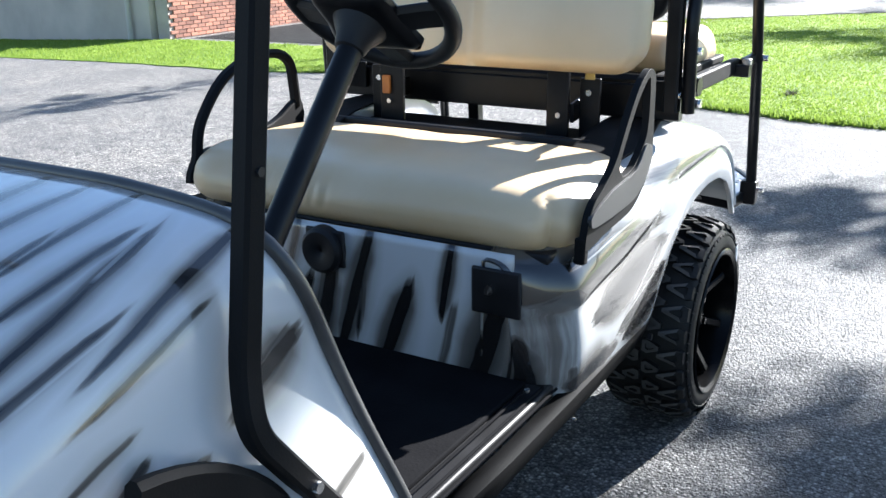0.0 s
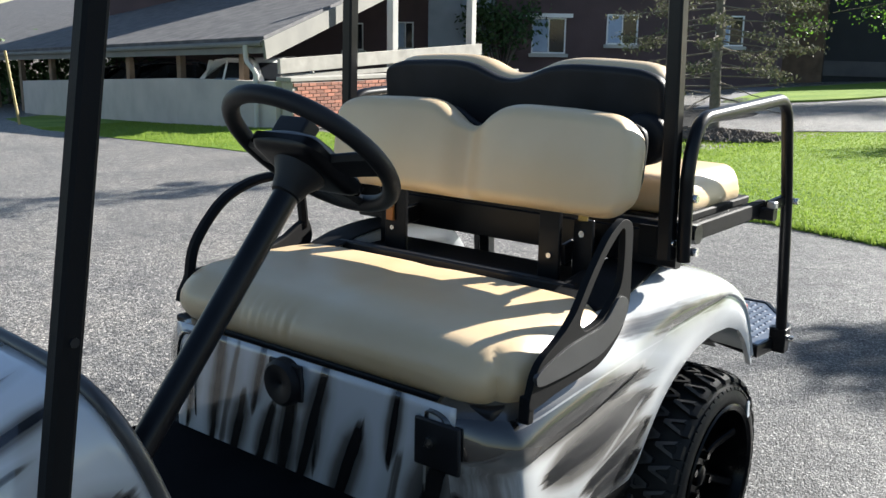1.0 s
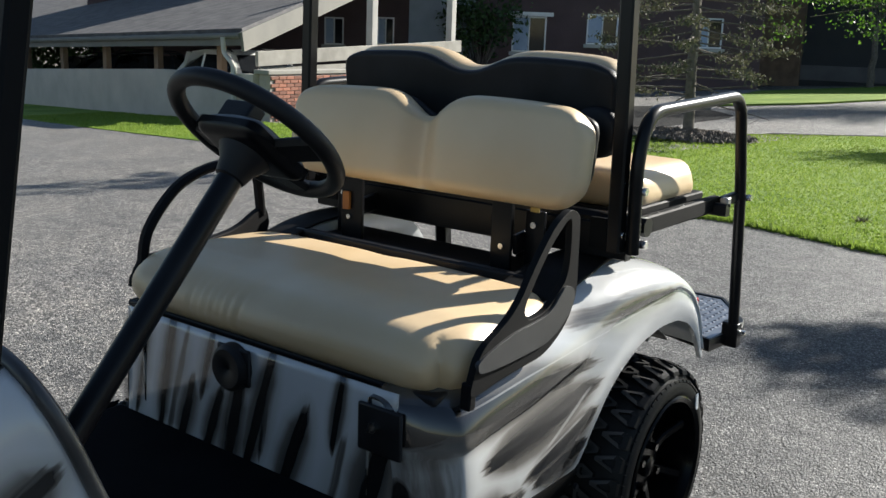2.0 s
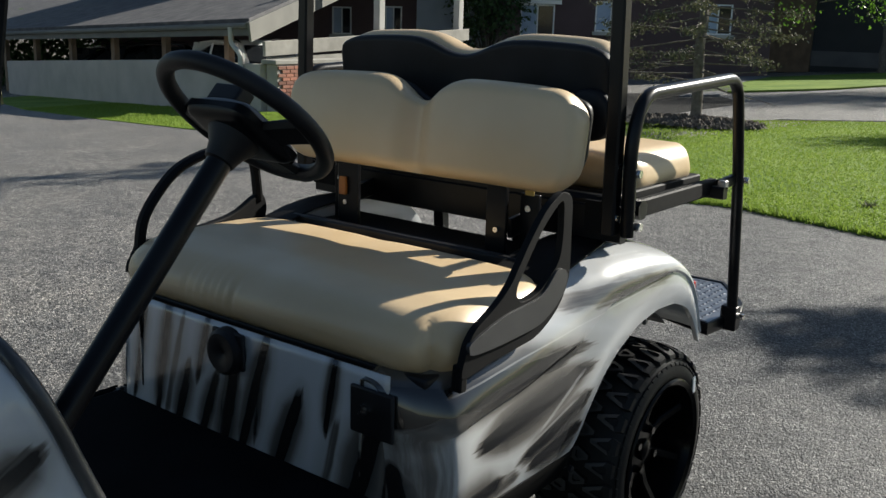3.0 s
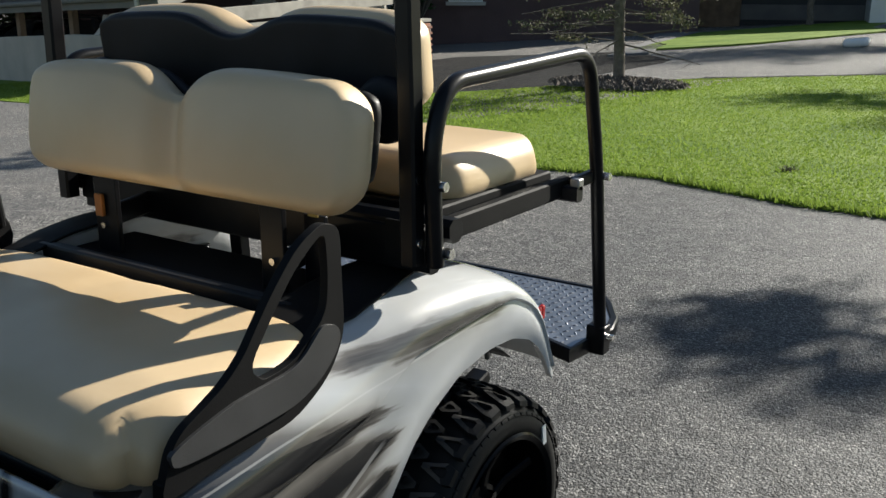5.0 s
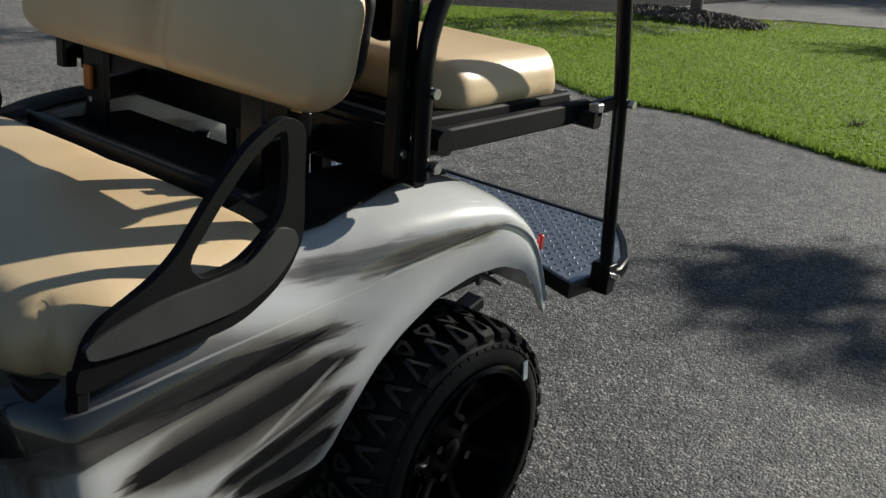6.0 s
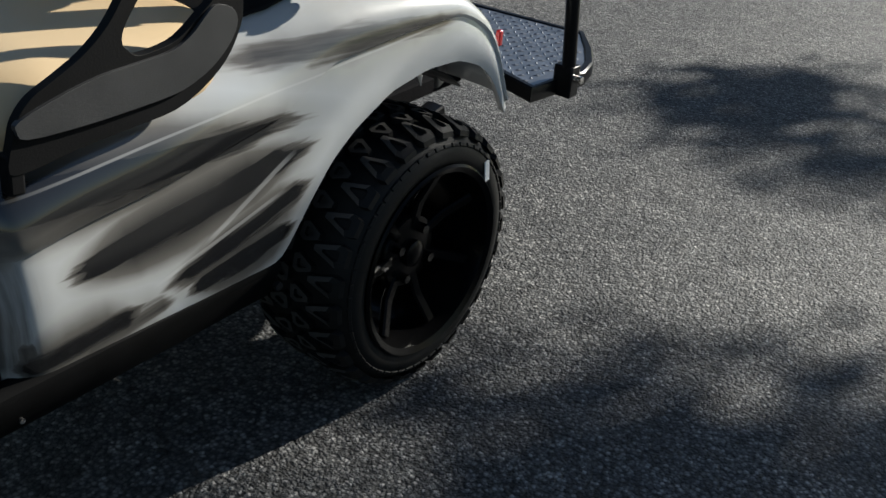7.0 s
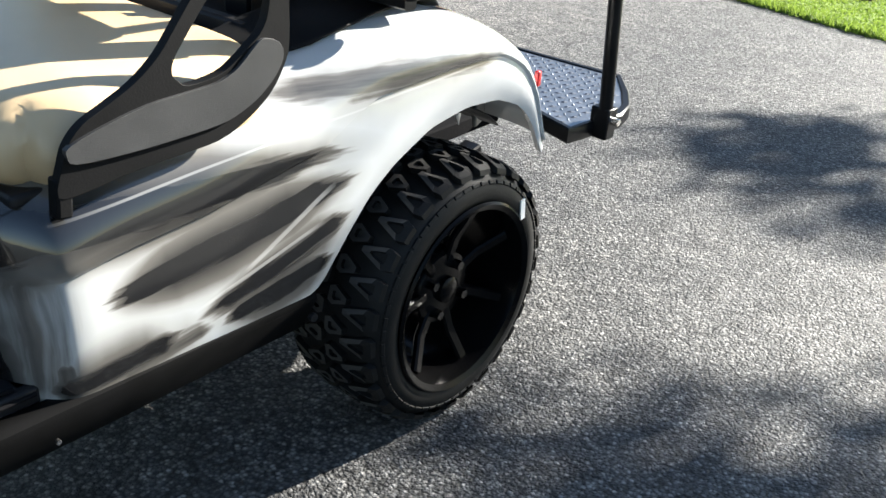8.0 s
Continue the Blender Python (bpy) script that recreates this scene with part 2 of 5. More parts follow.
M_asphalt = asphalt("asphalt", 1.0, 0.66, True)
M_road = asphalt("road_asphalt", 0.6, 0.21)
M_road.node_tree.nodes["Principled BSDF"].inputs["Specular IOR Level"].default_value = 0.1
M_road.node_tree.nodes["Principled BSDF"].inputs["Roughness"].default_value = 0.95
M_lawn = grassy("lawn")
M_blade = leafy("grass_blade", (0.13, 0.21, 0.030), (0.25, 0.335, 0.062), 0.5)
M_blade.node_tree.nodes["Principled BSDF"].inputs["Specular IOR Level"].default_value = 0.12
M_lawn.node_tree.nodes["Principled BSDF"].inputs["Specular IOR Level"].default_value = 0.15
M_black = simple("black_powder_coat", (0.004, 0.004, 0.005), (0.008, 0.008, 0.009), 0.26, scale=12, bump_s=0.05, fine=300)
M_plastic = simple("black_plastic", (0.008, 0.008, 0.009), (0.016, 0.016, 0.018), 0.4, scale=10, bump_s=0.12, fine=420)
def dull(m, level):
    m.node_tree.nodes["Principled BSDF"].inputs["Specular IOR Level"].default_value = level
    return m


M_rocker = simple("dark_rocker_plastic", (0.004, 0.004, 0.004), (0.007, 0.007, 0.0075), 0.55, scale=9, bump_s=0.2, fine=400)
M_grey = simple("grey_textured_plastic", (0.028, 0.028, 0.029), (0.042, 0.042, 0.043), 0.42, scale=14, bump_s=0.35, bump_d=0.001, fine=700)
M_rubber = simple("tyre_rubber", (0.005, 0.005, 0.005), (0.010, 0.010, 0.010), 0.5, scale=16, bump_s=0.15, fine=260)
M_rim = simple("gloss_black_rim", (0.002, 0.002, 0.0022), (0.004, 0.004, 0.0042), 0.16, scale=9)
M_rim.node_tree.nodes["Principled BSDF"].inputs["Specular IOR Level"].default_value = 0.09
M_mat = simple("black_floor_mat", (0.004, 0.004, 0.005), (0.008, 0.008, 0.009), 0.8, scale=9, bump_s=0.4, fine=160)
M_chrome = simple("zinc_bolt", (0.62, 0.61, 0.58), (0.75, 0.74, 0.72), 0.22, metal=1.0, scale=30)
M_nut = simple("black_chrome_nut", (0.05, 0.05, 0.05), (0.10, 0.10, 0.10), 0.2, metal=1.0, scale=30)
M_alu = simple("worn_aluminium", (0.2, 0.2, 0.2), (0.34, 0.34, 0.335), 0.4, metal=0.8, scale=25)
M_plate = simple("tread_plate", (0.24, 0.26, 0.29), (0.36, 0.38, 0.42), 0.3, metal=0.9, scale=18)
M_vinyl = simple("tan_vinyl", (0.52, 0.37, 0.20), (0.63, 0.48, 0.295), 0.3, scale=3.5, bump_s=0.25, bump_d=0.0008, fine=900)
M_cream = simple("cream_vinyl", (0.56, 0.405, 0.225), (0.65, 0.50, 0.31), 0.33, scale=3.5, bump_s=0.2, bump_d=0.0008, fine=900)
for m_ in (M_vinyl, M_cream):
    m_.node_tree.nodes["Principled BSDF"].inputs["Specular IOR Level"].default_value = 0.75
# broad stroke down the front corner: part streak, part shade put into the colour
# the first of the lines paints the highlight that runs along the crease
M_side = airbrushed("airbrushed_side", "side", [(-1.109, 0.642, -0.141, 0.641, 0.022, 1.7, 0.3), (-0.823, 0.66, -0.274, 0.604, 0.018, 0.55, 0.3), (-0.795, 0.512, -0.197, 0.603, 0.019, 1.7, 0.45), (-0.637, 0.425, -0.234, 0.535, 0.022, 0.95, 0.6), (-0.568, 0.41, -0.269, 0.462, 0.018, 1.2, 0.5), (-0.757, 0.386, -0.526, 0.428, 0.02, 0.65, 0.5), (-0.527, 0.753, 0.201, 0.74, 0.022, 0.66, 0.5), (-0.355, 0.721, 0.022, 0.729, 0.008, 0.5, 0.5), (-0.882, 0.592, -0.753, 0.68, 0.027, 1.1, 0.3), (-0.649, 0.513, -0.408, 0.565, 0.01, 0.75, 0.5), (-0.832, 0.74, -0.826, 0.30, 0.044, 0.50, 0.45), (-0.86, 0.56, -0.848, 0.33, 0.008, 1.2, 0.6), (-0.802, 0.47, -0.79, 0.36, 0.012, 0.7, 0.6), (-0.84, 0.405, -0.56, 0.425, 0.022, 0.95, 0.35)], [(-0.8, 0.65, 0.09, 0.742, 0.0016), (-0.51, 0.486, -0.305, 0.592, 0.004), (-0.6, 0.455, -0.33, 0.53, 0.003)])
M_skirt = airbrushed("airbrushed_skirt", "front", [(0.115, 0.785, -0.022, 0.323, 0.015, 1.14), (-0.007, 0.663, -0.076, 0.321, 0.028, 0.93), (0.212, 0.65, 0.092, 0.325, 0.016, 1.2), (0.303, 0.761, 0.26, 0.487, 0.009, 1.2), (0.313, 0.624, 0.244, 0.333, 0.015, 0.56), (0.432, 0.666, 0.313, 0.308, 0.025, 1.26), (0.476, 0.785, 0.416, 0.272, 0.016, 1.14), (0.54, 0.548, 0.488, 0.343, 0.012, 0.79), (-0.234, 0.822, -0.319, 0.325, 0.013, 1.02), (-0.181, 0.766, -0.284, 0.355, 0.015, 0.59), (-0.097, 0.761, -0.166, 0.487, 0.012, 0.83), (-0.167, 0.617, -0.236, 0.361, 0.017, 1.02), (-0.064, 0.617, -0.15, 0.361, 0.015, 1.02), (0.089, 0.733, 0.039, 0.391, 0.012, 0.79), (-0.324, 0.776, -0.41, 0.365, 0.011, 0.84), (-0.431, 0.756, -0.481, 0.345, 0.012, 0.84)])
M_cowl = airbrushed("airbrushed_cowl", "cowl", [(-1.58, -0.721, -1.961, -0.63, 0.009, 0.95, 0.3), (-1.642, -0.629, -1.985, -0.556, 0.01, 1.05, 0.5), (-1.577, -0.641, -2.069, -0.44, 0.011, 1.1, 0.6), (-1.722, -0.5, -2.077, -0.402, 0.01, 0.95, 0.7), (-1.572, -0.543, -1.964, -0.376, 0.009, 1.25, 0.25), (-1.657, -0.45, -1.955, -0.34, 0.007, 0.9, 0.4), (-1.802, -0.33, -1.968, -0.274, 0.007, 0.75, 0.5), (-1.804, -0.289, -1.895, -0.227, 0.009, 0.95, 0.5), (-1.729, -0.245, -1.849, -0.172, 0.013, 1.2, 0.5), (-1.556, -0.35, -1.729, -0.243, 0.02, 1.25, 0.4), (-1.474, -0.097, -1.624, -0.036, 0.011, 0.9, 0.5), (-1.593, -0.9, -1.84, -0.829, 0.013, 0.9, 0.4), (-1.566, -0.809, -2.059, -0.727, 0.01, 0.9, 0.4), (-1.69, -0.718, -2.238, -0.554, 0.01, 0.9, 0.4)], [(-1.7, -0.6, -1.8, -0.553, 0.003), (-1.8, -0.47, -1.95, -0.425, 0.003)])
for m_, k_ in ((M_rocker, 0.05), (M_plastic, 0.22), (M_rubber, 0.2), (M_black, 0.22), (M_mat, 0.05)):
    dull(m_, k_)
# for worn block tops, made paler to carry the sun that falls on them
M_tread = dull(simple("sunlit_worn_tread", (0.028, 0.027, 0.026), (0.048, 0.046, 0.044), 0.42, scale=40, bump_s=0.2, fine=300), 0.5)
M_concrete = simple("painted_concrete", (0.36, 0.33, 0.29), (0.46, 0.42, 0.37), 0.85, scale=1.3, bump_s=0.2, bump_d=0.01, fine=18)
M_mortar = simple("mortar", (0.30, 0.27, 0.24), (0.38, 0.35, 0.31), 0.9, scale=4, bump_s=0.3, fine=60)
M_brick = simple("red_brick", (0.23, 0.105, 0.075), (0.33, 0.17, 0.12), 0.85, scale=2.2, bump_s=0.4, bump_d=0.006, fine=50)
_bn = M_brick.node_tree
_bg = _bn.nodes.new("ShaderNodeNewGeometry")
_tone = ramp(_bn, _bg.outputs["Random Per Island"], [(0.0, (0.55, 0.5, 0.5)), (0.5, (1.0, 0.95, 0.92)), (1.0, (1.45, 1.25, 1.15))])
M_brick_piece = M_brick.copy()
_pn = M_brick_piece.node_tree
_po = _pn.nodes.new("ShaderNodeObjectInfo")
_pt = ramp(_pn, _po.outputs["Random"], [(0.0, (0.55, 0.5, 0.5)), (0.5, (1.0, 0.95, 0.92)), (1.0, (1.45, 1.25, 1.15))])
_pb = _pn.nodes["Principled BSDF"].inputs["Base Color"]
_pn.links.new(mixc(_pn, 1.0, _pb.links[0].from_socket, _pt, "MULTIPLY"), _pb)
_bb = _bn.nodes["Principled BSDF"].inputs["Base Color"]
_bn.links.new(mixc(_bn, 1.0, _bb.links[0].from_socket, _tone, "MULTIPLY"), _bb)
M_facade = simple("brown_brick_facade", (0.085, 0.055, 0.055), (0.12, 0.08, 0.078), 0.85, scale=0.8, bump_s=0.4, bump_d=0.02, fine=14)
M_cream_board = simple("cream_painted_board", (0.41, 0.40, 0.365), (0.50, 0.485, 0.445), 0.6, scale=1.2, bump_s=0.1, fine=30)
M_fascia = simple("dark_grey_board", (0.13, 0.128, 0.115), (0.19, 0.185, 0.165), 0.75, scale=1.2, bump_s=0.15, fine=30)
M_weather = simple("weathered_timber", (0.22, 0.21, 0.185), (0.36, 0.345, 0.305), 0.8, scale=2.6, bump_s=0.3, fine=40)
M_shingle = simple("grey_shingle", (0.055, 0.055, 0.06), (0.13, 0.125, 0.125), 0.85, scale=3.0, bump_s=0.6, bump_d=0.02, fine=25)
M_wood = simple("weathered_post", (0.16, 0.11, 0.07), (0.26, 0.18, 0.12), 0.75, scale=3, bump_s=0.3, fine=40)
M_trim = simple("dull_black_trim", (0.003, 0.003, 0.0035), (0.006, 0.006, 0.0065), 0.55, scale=9, bump_s=0.15, fine=300)
dull(M_trim, 0.13)
M_rimtrim = simple("grey_edge_trim", (0.035, 0.035, 0.036), (0.06, 0.06, 0.06), 0.3, scale=12, bump_s=0.1, fine=200)
M_white = simple("white_paint", (0.78, 0.78, 0.77), (0.84, 0.84, 0.83), 0.4, scale=3, coat=0.4)
M_darkcar = simple("dark_car_paint", (0.012, 0.014, 0.02), (0.022, 0.026, 0.035), 0.18, scale=3, coat=0.5)
M_glass = simple("dark_glass", (0.01, 0.012, 0.014), (0.018, 0.02, 0.024), 0.05, scale=2)
M_curtain = simple("pale_curtain", (0.34, 0.42, 0.55), (0.42, 0.50, 0.62), 0.7, scale=4)
M_bluewall = simple("pale_blue_siding", (0.36, 0.41, 0.46), (0.43, 0.48, 0.53), 0.7, scale=2)
M_bark = simple("bark", (0.10, 0.085, 0.07), (0.19, 0.165, 0.14), 0.9, scale=14, bump_s=0.8, bump_d=0.012, fine=50)
M_mulch = simple("mulch", (0.06, 0.05, 0.042), (0.17, 0.145, 0.12), 0.95, scale=20, bump_s=0.8, bump_d=0.03, fine=60)
M_needle = leafy("spruce_needles", (0.045, 0.052, 0.032), (0.15, 0.148, 0.085), 0.2)
M_leaf = leafy("green_leaves", (0.032, 0.09, 0.010), (0.11, 0.215, 0.024), 0.5)
M_shrub = simple("dark_foliage", (0.02, 0.05, 0.012), (0.05, 0.10, 0.02), 0.6)
M_needle.node_tree.nodes["Principled BSDF"].inputs["Roughness"].default_value = 0.85
M_red = simple("red_lens", (0.42, 0.012, 0.015), (0.5, 0.02, 0.02), 0.12, scale=8, coat=0.5)
# M_orange: colour of a warm reflection on the bracket
M_orange = simple("orange_reflection", (0.30, 0.10, 0.02), (0.42, 0.16, 0.03), 0.5, scale=20)
M_yellow = simple("yellow_pole", (0.26, 0.2, 0.06), (0.34, 0.26, 0.08), 0.5, scale=4)
M_kerb = simple("pale_pavement", (0.12, 0.12, 0.125), (0.17, 0.17, 0.17), 0.85, scale=1.2, bump_s=0.3, fine=30)


# ---- mesh helpers ----
def finish(name, bm, material, parent=None, label="", smooth=True, bevel=0.0, solid=0.0, angle=40):
    me = bpy.data.meshes.new(name)
    bmesh.ops.recalc_face_normals(bm, faces=bm.faces)
    bm.to_mesh(me)
    bm.free()
    me.materials.append(material)
    ob = new(name, me)
    if parent:
        ob.parent = parent
    if label:
        tagged(ob, label)
    if solid:
        s = ob.modifiers.new("solid", "SOLIDIFY")
        s.thickness, s.offset = solid, -1
    if bevel:
        b = ob.modifiers.new("bevel", "BEVEL")
        b.width, b.segments, b.limit_method, b.angle_limit = bevel, 2, "ANGLE", radians(35)
    if smooth:
        for p in me.polygons:
            p.use_smooth = True
        me.set_sharp_from_angle(angle=radians(angle))
    return ob


def part(name, bm, material, parent, label="", **kw):
    return finish(name, bm, material, parent, label, **kw)


def box(c, s, rot=(0, 0, 0), bm=None):
    bm = bm or bmesh.new()
    m = Matrix.LocRotScale(c, Euler([radians(a) for a in rot]), s)
    bmesh.ops.create_cube(bm, size=1.0, matrix=m)
    return bm


def beam(a, b, w, h, bm=None, up=(0, 0, 1)):
    """A square bar from a to b: w across, h along up."""
    bm = bm or bmesh.new()
    a, b = Vector(a), Vector(b)
    d = (b - a).normalized()
    x = d.cross(Vector(up) if abs(d.dot(Vector(up))) < 0.98 else Vector((0, 1, 0))).normalized()
    z = x.cross(d)
    m = Matrix((x * w, d * (b - a).length, z * h)).transposed().to_4x4()
    m.translation = (a + b) / 2
    bmesh.ops.create_cube(bm, size=1.0, matrix=m)
    return bm


def rounded(points, r=0.05, n=6):
    """A polyline with its inner corners rounded by about r."""
    pts = [Vector(p) for p in points]
    out = [pts[0]]
    for a, b, c in zip(pts, pts[1:], pts[2:]):
        u, v = (a - b), (c - b)
        k = min(r, u.length * 0.48, v.length * 0.48)
        p, q = b + u.normalized() * k, b + v.normalized() * k
        for i in range(n + 1):
            t = i / n
            out.append(p * (1 - t) ** 2 + b * 2 * t * (1 - t) + q * t ** 2)
    out.append(pts[-1])
    return out


def sweep(points, profile, bm=None, up=(0, 0, 1), closed=False):
    """A tube along points. profile: list of (across, up) offsets, or (radius, sides)."""
    bm = bm or bmesh.new()
    pts = [Vector(p) for p in points]
    if isinstance(profile[0], (int, float)):
        r, k = profile
        profile = [(r * math.cos(2 * math.pi * i / k), r * math.sin(2 * math.pi * i / k)) for i in range(k)]
    rings, n = [], len(pts)
    side = None
    for i, p in enumerate(pts):
        if closed:
            d = (pts[(i + 1) % n] - pts[i - 1]).normalized()
        else:
            d = (pts[min(i + 1, n - 1)] - pts[max(i - 1, 0)]).normalized()
        if side is None:
            ref = Vector(up) if abs(d.dot(Vector(up))) < 0.95 else Vector((1, 0, 0))
            side = d.cross(ref).normalized()
        side = (side - d * side.dot(d)).normalized()
        z = side.cross(d)
        rings.append([bm.verts.new(p + side * a + z * b) for a, b in profile])
    k = len(profile)
    for i in range(n if closed else n - 1):
        r0, r1 = rings[i], rings[(i + 1) % n]
        for j in range(k):
            bm.faces.new((r0[j], r0[(j + 1) % k], r1[(j + 1) % k], r1[j]))
    if not closed:
        bm.faces.new(rings[0])
        bm.faces.new(rings[-1])
    return bm


def rect(w, h, r=0.004):
    """A rounded rectangle as a profile for sweep."""
    w, h = w / 2, h / 2
    return [(w, h - r), (w - r, h), (r - w, h), (-w, h - r), (-w, r - h), (r - w, -h), (w - r, -h), (w, r - h)]


def loft(rows, bm=None, close_u=False):
    bm = bm or bmesh.new()
    vs = [[bm.verts.new(p) for p in row] for row in rows]
    for a, b in zip(vs, vs[1:]):
        k = len(a)
        for j in range(k if close_u else k - 1):
            bm.faces.new((a[j], a[(j + 1) % k], b[(j + 1) % k], b[j]))
    return bm


def lathe(profile, n=48, axis="x", bm=None, at=(0, 0, 0)):
    """profile: (along the axis, radius) pairs, open."""
    rows = []
    for a, r in profile:
        row = []
        for i in range(n):
            t = 2 * math.pi * i / n
            p = (a, r * math.cos(t), r * math.sin(t))
            if axis == "z":
                p = (p[1], p[2], p[0])
            elif axis == "y":
                p = (p[1], p[0], p[2])
            row.append(Vector(p) + Vector(at))
        rows.append(row)
    return loft(rows, bm, True)


def disc(c, r, h, axis, n=12, bm=None):
    bm = bm or bmesh.new()
    q = Vector((0, 0, 1)).rotation_difference(Vector(axis).normalized()).to_matrix().to_4x4()
    q.translation = c
    bmesh.ops.create_cone(bm, cap_ends=True, segments=n, radius1=r, radius2=r, depth=h, matrix=q)
    return bm


def cushion(half, r, n=(24, 14, 8), shape=None):
    """A padded block: half sizes, corner radius, and a function that reshapes each point."""
    bm = bmesh.new()
    inner = [h - r for h in half]
    grid = {}

    def vert(p):
        key = tuple(round(v, 5) for v in p)
        if key not in grid:
            q = Vector([max(-i, min(i, v)) for i, v in zip(inner, p)])
            d = Vector(p) - q
            if d.length > 1e-9:
                # the cube's shell, drawn in to a rounded shell
                d = d.normalized() * r
            q2 = q + d
            grid[key] = bm.verts.new(shape(q2) if shape else q2)
        return grid[key]

    def line(h, k, rr):
        # closer steps towards the rounded ends
        out = [-h, -h + rr * 0.33, -h + rr * 0.59, -h + rr * 0.80]
        out += [-h + rr + (2 * h - 2 * rr) * i / k for i in range(k + 1)]
        return out + [h - rr * 0.80, h - rr * 0.59, h - rr * 0.33, h]

    ax = [line(h, k, r) for h, k in zip(half, n)]
    for a in range(3):
        b, c = (a + 1) % 3, (a + 2) % 3
        for s in (-1, 1):
            for i in range(len(ax[b]) - 1):
                for j in range(len(ax[c]) - 1):
                    quad = []
                    for di, dj in ((0, 0), (1, 0), (1, 1), (0, 1)):
                        p = [0, 0, 0]
                        p[a], p[b], p[c] = s * half[a], ax[b][i + di], ax[c][j + dj]
                        quad.append(vert(p))
                    if len(set(quad)) == 4:
                        try:
                            bm.faces.new(quad)
                        except ValueError:
                            pass
    return bm


def interp(x, table):
    if x <= table[0][0]:
        return table[0][1]
    for (a, b), (c, d) in zip(table, table[1:]):
        if x <= c:
            t = (x - a) / (c - a)
            return b + (d - b) * t
    return table[-1][1]


def smoothed(x, table, w=0.03):
    return sum(interp(x + k * w, table) for k in (-1, -0.5, 0, 0.5, 1)) / 5


# ---- ground ----
def ground_z(x, y):
    """The drive is level round the cart and falls gently towards the carport."""
    s = max(0.0, -x - 3.0)
    fall = -0.055 * min(s, 30.0)
    return fall * min(1.0, s / 3.0)


def graded(lo, hi, near_lo, near_hi, fine, grow=1.35):
    out = [near_lo + fine * i for i in range(int((near_hi - near_lo) / fine) + 1)]
    step = fine
    while out[-1] < hi:
        step *= grow
        out.append(out[-1] + step)
    step = fine
    while out[0] > lo:
        step *= grow
        out.insert(0, out[0] - step)
    return out


xs, ys = graded(-900, 900, -12, 6, 0.6), graded(-900, 900, -6, 14, 0.6)
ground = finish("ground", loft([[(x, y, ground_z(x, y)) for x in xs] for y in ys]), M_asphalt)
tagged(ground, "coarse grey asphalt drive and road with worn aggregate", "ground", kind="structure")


def inside(x, y, poly):
    c = False
    for (x1, y1), (x2, y2) in zip(poly, poly[1:] + poly[:1]):
        if (y1 > y) != (y2 > y) and x < (x2 - x1) * (y - y1) / (y2 - y1) + x1:
            c = not c
    return c


def wobble(poly, step=0.35, amp=0.05):
    """The outline with an uneven edge."""
    out = []
    for (x1, y1), (x2, y2) in zip(poly, poly[1:] + poly[:1]):
        n = max(1, int(min(60, math.hypot(x2 - x1, y2 - y1) / step)))
        for i in range(n):
            t = i / n
            x, y = x1 + (x2 - x1) * t, y1 + (y2 - y1) * t
            k = noise.noise((x * 1.7, y * 1.7, 0.3)) + 0.6 * noise.noise((x * 5.1, y * 5.1, 2.0))
            out.append((x + k * amp * 0.6, y + k * amp))
    return out


def lawn_sheet(name, poly, label, lift=0.012):
    bm = bmesh.new()
    edge = wobble(poly)
    top = [bm.verts.new((x, y, ground_z(x, y) + lift)) for x, y in edge]
    low = [bm.verts.new((x, y, ground_z(x, y) - 0.02)) for x, y in edge]
    bm.faces.new(top)
    for i in range(len(edge)):
        bm.faces.new((top[i], top[i - 1], low[i - 1], low[i]))
    bmesh.ops.triangulate(bm, faces=[f for f in bm.faces if len(f.verts) > 4])
    ob = finish(name, bm, M_lawn, smooth=False)
    tagged(ob, label, "lawn", kind="structure")
    return edge


NEAR = [(-5.6, 5.9), (-3.0, 5.25), (-1.9, 4.85), (-1.1, 5.0), (0.0, 4.68), (1.5, 4.55), (12, 4.6), (16, 24), (4, 18.2), (-0.5, 15.4), (-2.3, 13.6), (-4.4, 11.5), (-6.1, 10.3), (-8.0, 9.2)]
STRIP = [(-27, 12.2), (-20, 9.4), (-14, 7.9), (-10.4, 7.2), (-7.6, 6.4), (-5.6, 5.9), (-8.0, 9.2), (-12.5, 10.9), (-18, 11.6), (-28, 14.2)]
FAR = [(-8.6, 21.6), (-6.6, 23.8), (-5.0, 26.6), (-3.6, 31), (0.0, 42), (8, 70), (-2, 74), (-8.5, 44), (-11.5, 35)]
ROAD = [(-12.6, 11.3), (-8.0, 9.5), (-6.1, 10.5), (-4.4, 11.7), (-2.3, 13.8), (-0.5, 15.6), (4, 18.4), (16, 24.2), (60, 46), (60, 130), (14, 100), (0.0, 42.5), (-3.6, 31.2), (-5.0, 26.8), (-6.6, 24.0), (-8.6, 21.8), (-13.1, 20.5)]
bm = bmesh.new()
bm.faces.new([bm.verts.new((x, y, ground_z(x, y) + 0.006)) for x, y in wobble(ROAD, 1.0, 0.02)])
bmesh.ops.triangulate(bm, faces=bm.faces[:])
tagged(finish("road", bm, M_road, smooth=False), "smooth dark grey asphalt road past the lawn", "road", kind="structure")
near_edge = lawn_sheet("lawn", NEAR, "sunlit green mown lawn beside the drive")
strip_edge = lawn_sheet("lawn_strip", STRIP, "narrow grass strip along the carport wall")
lawn_sheet("lawn_far", FAR, "bright green lawn across the road", 0.05)


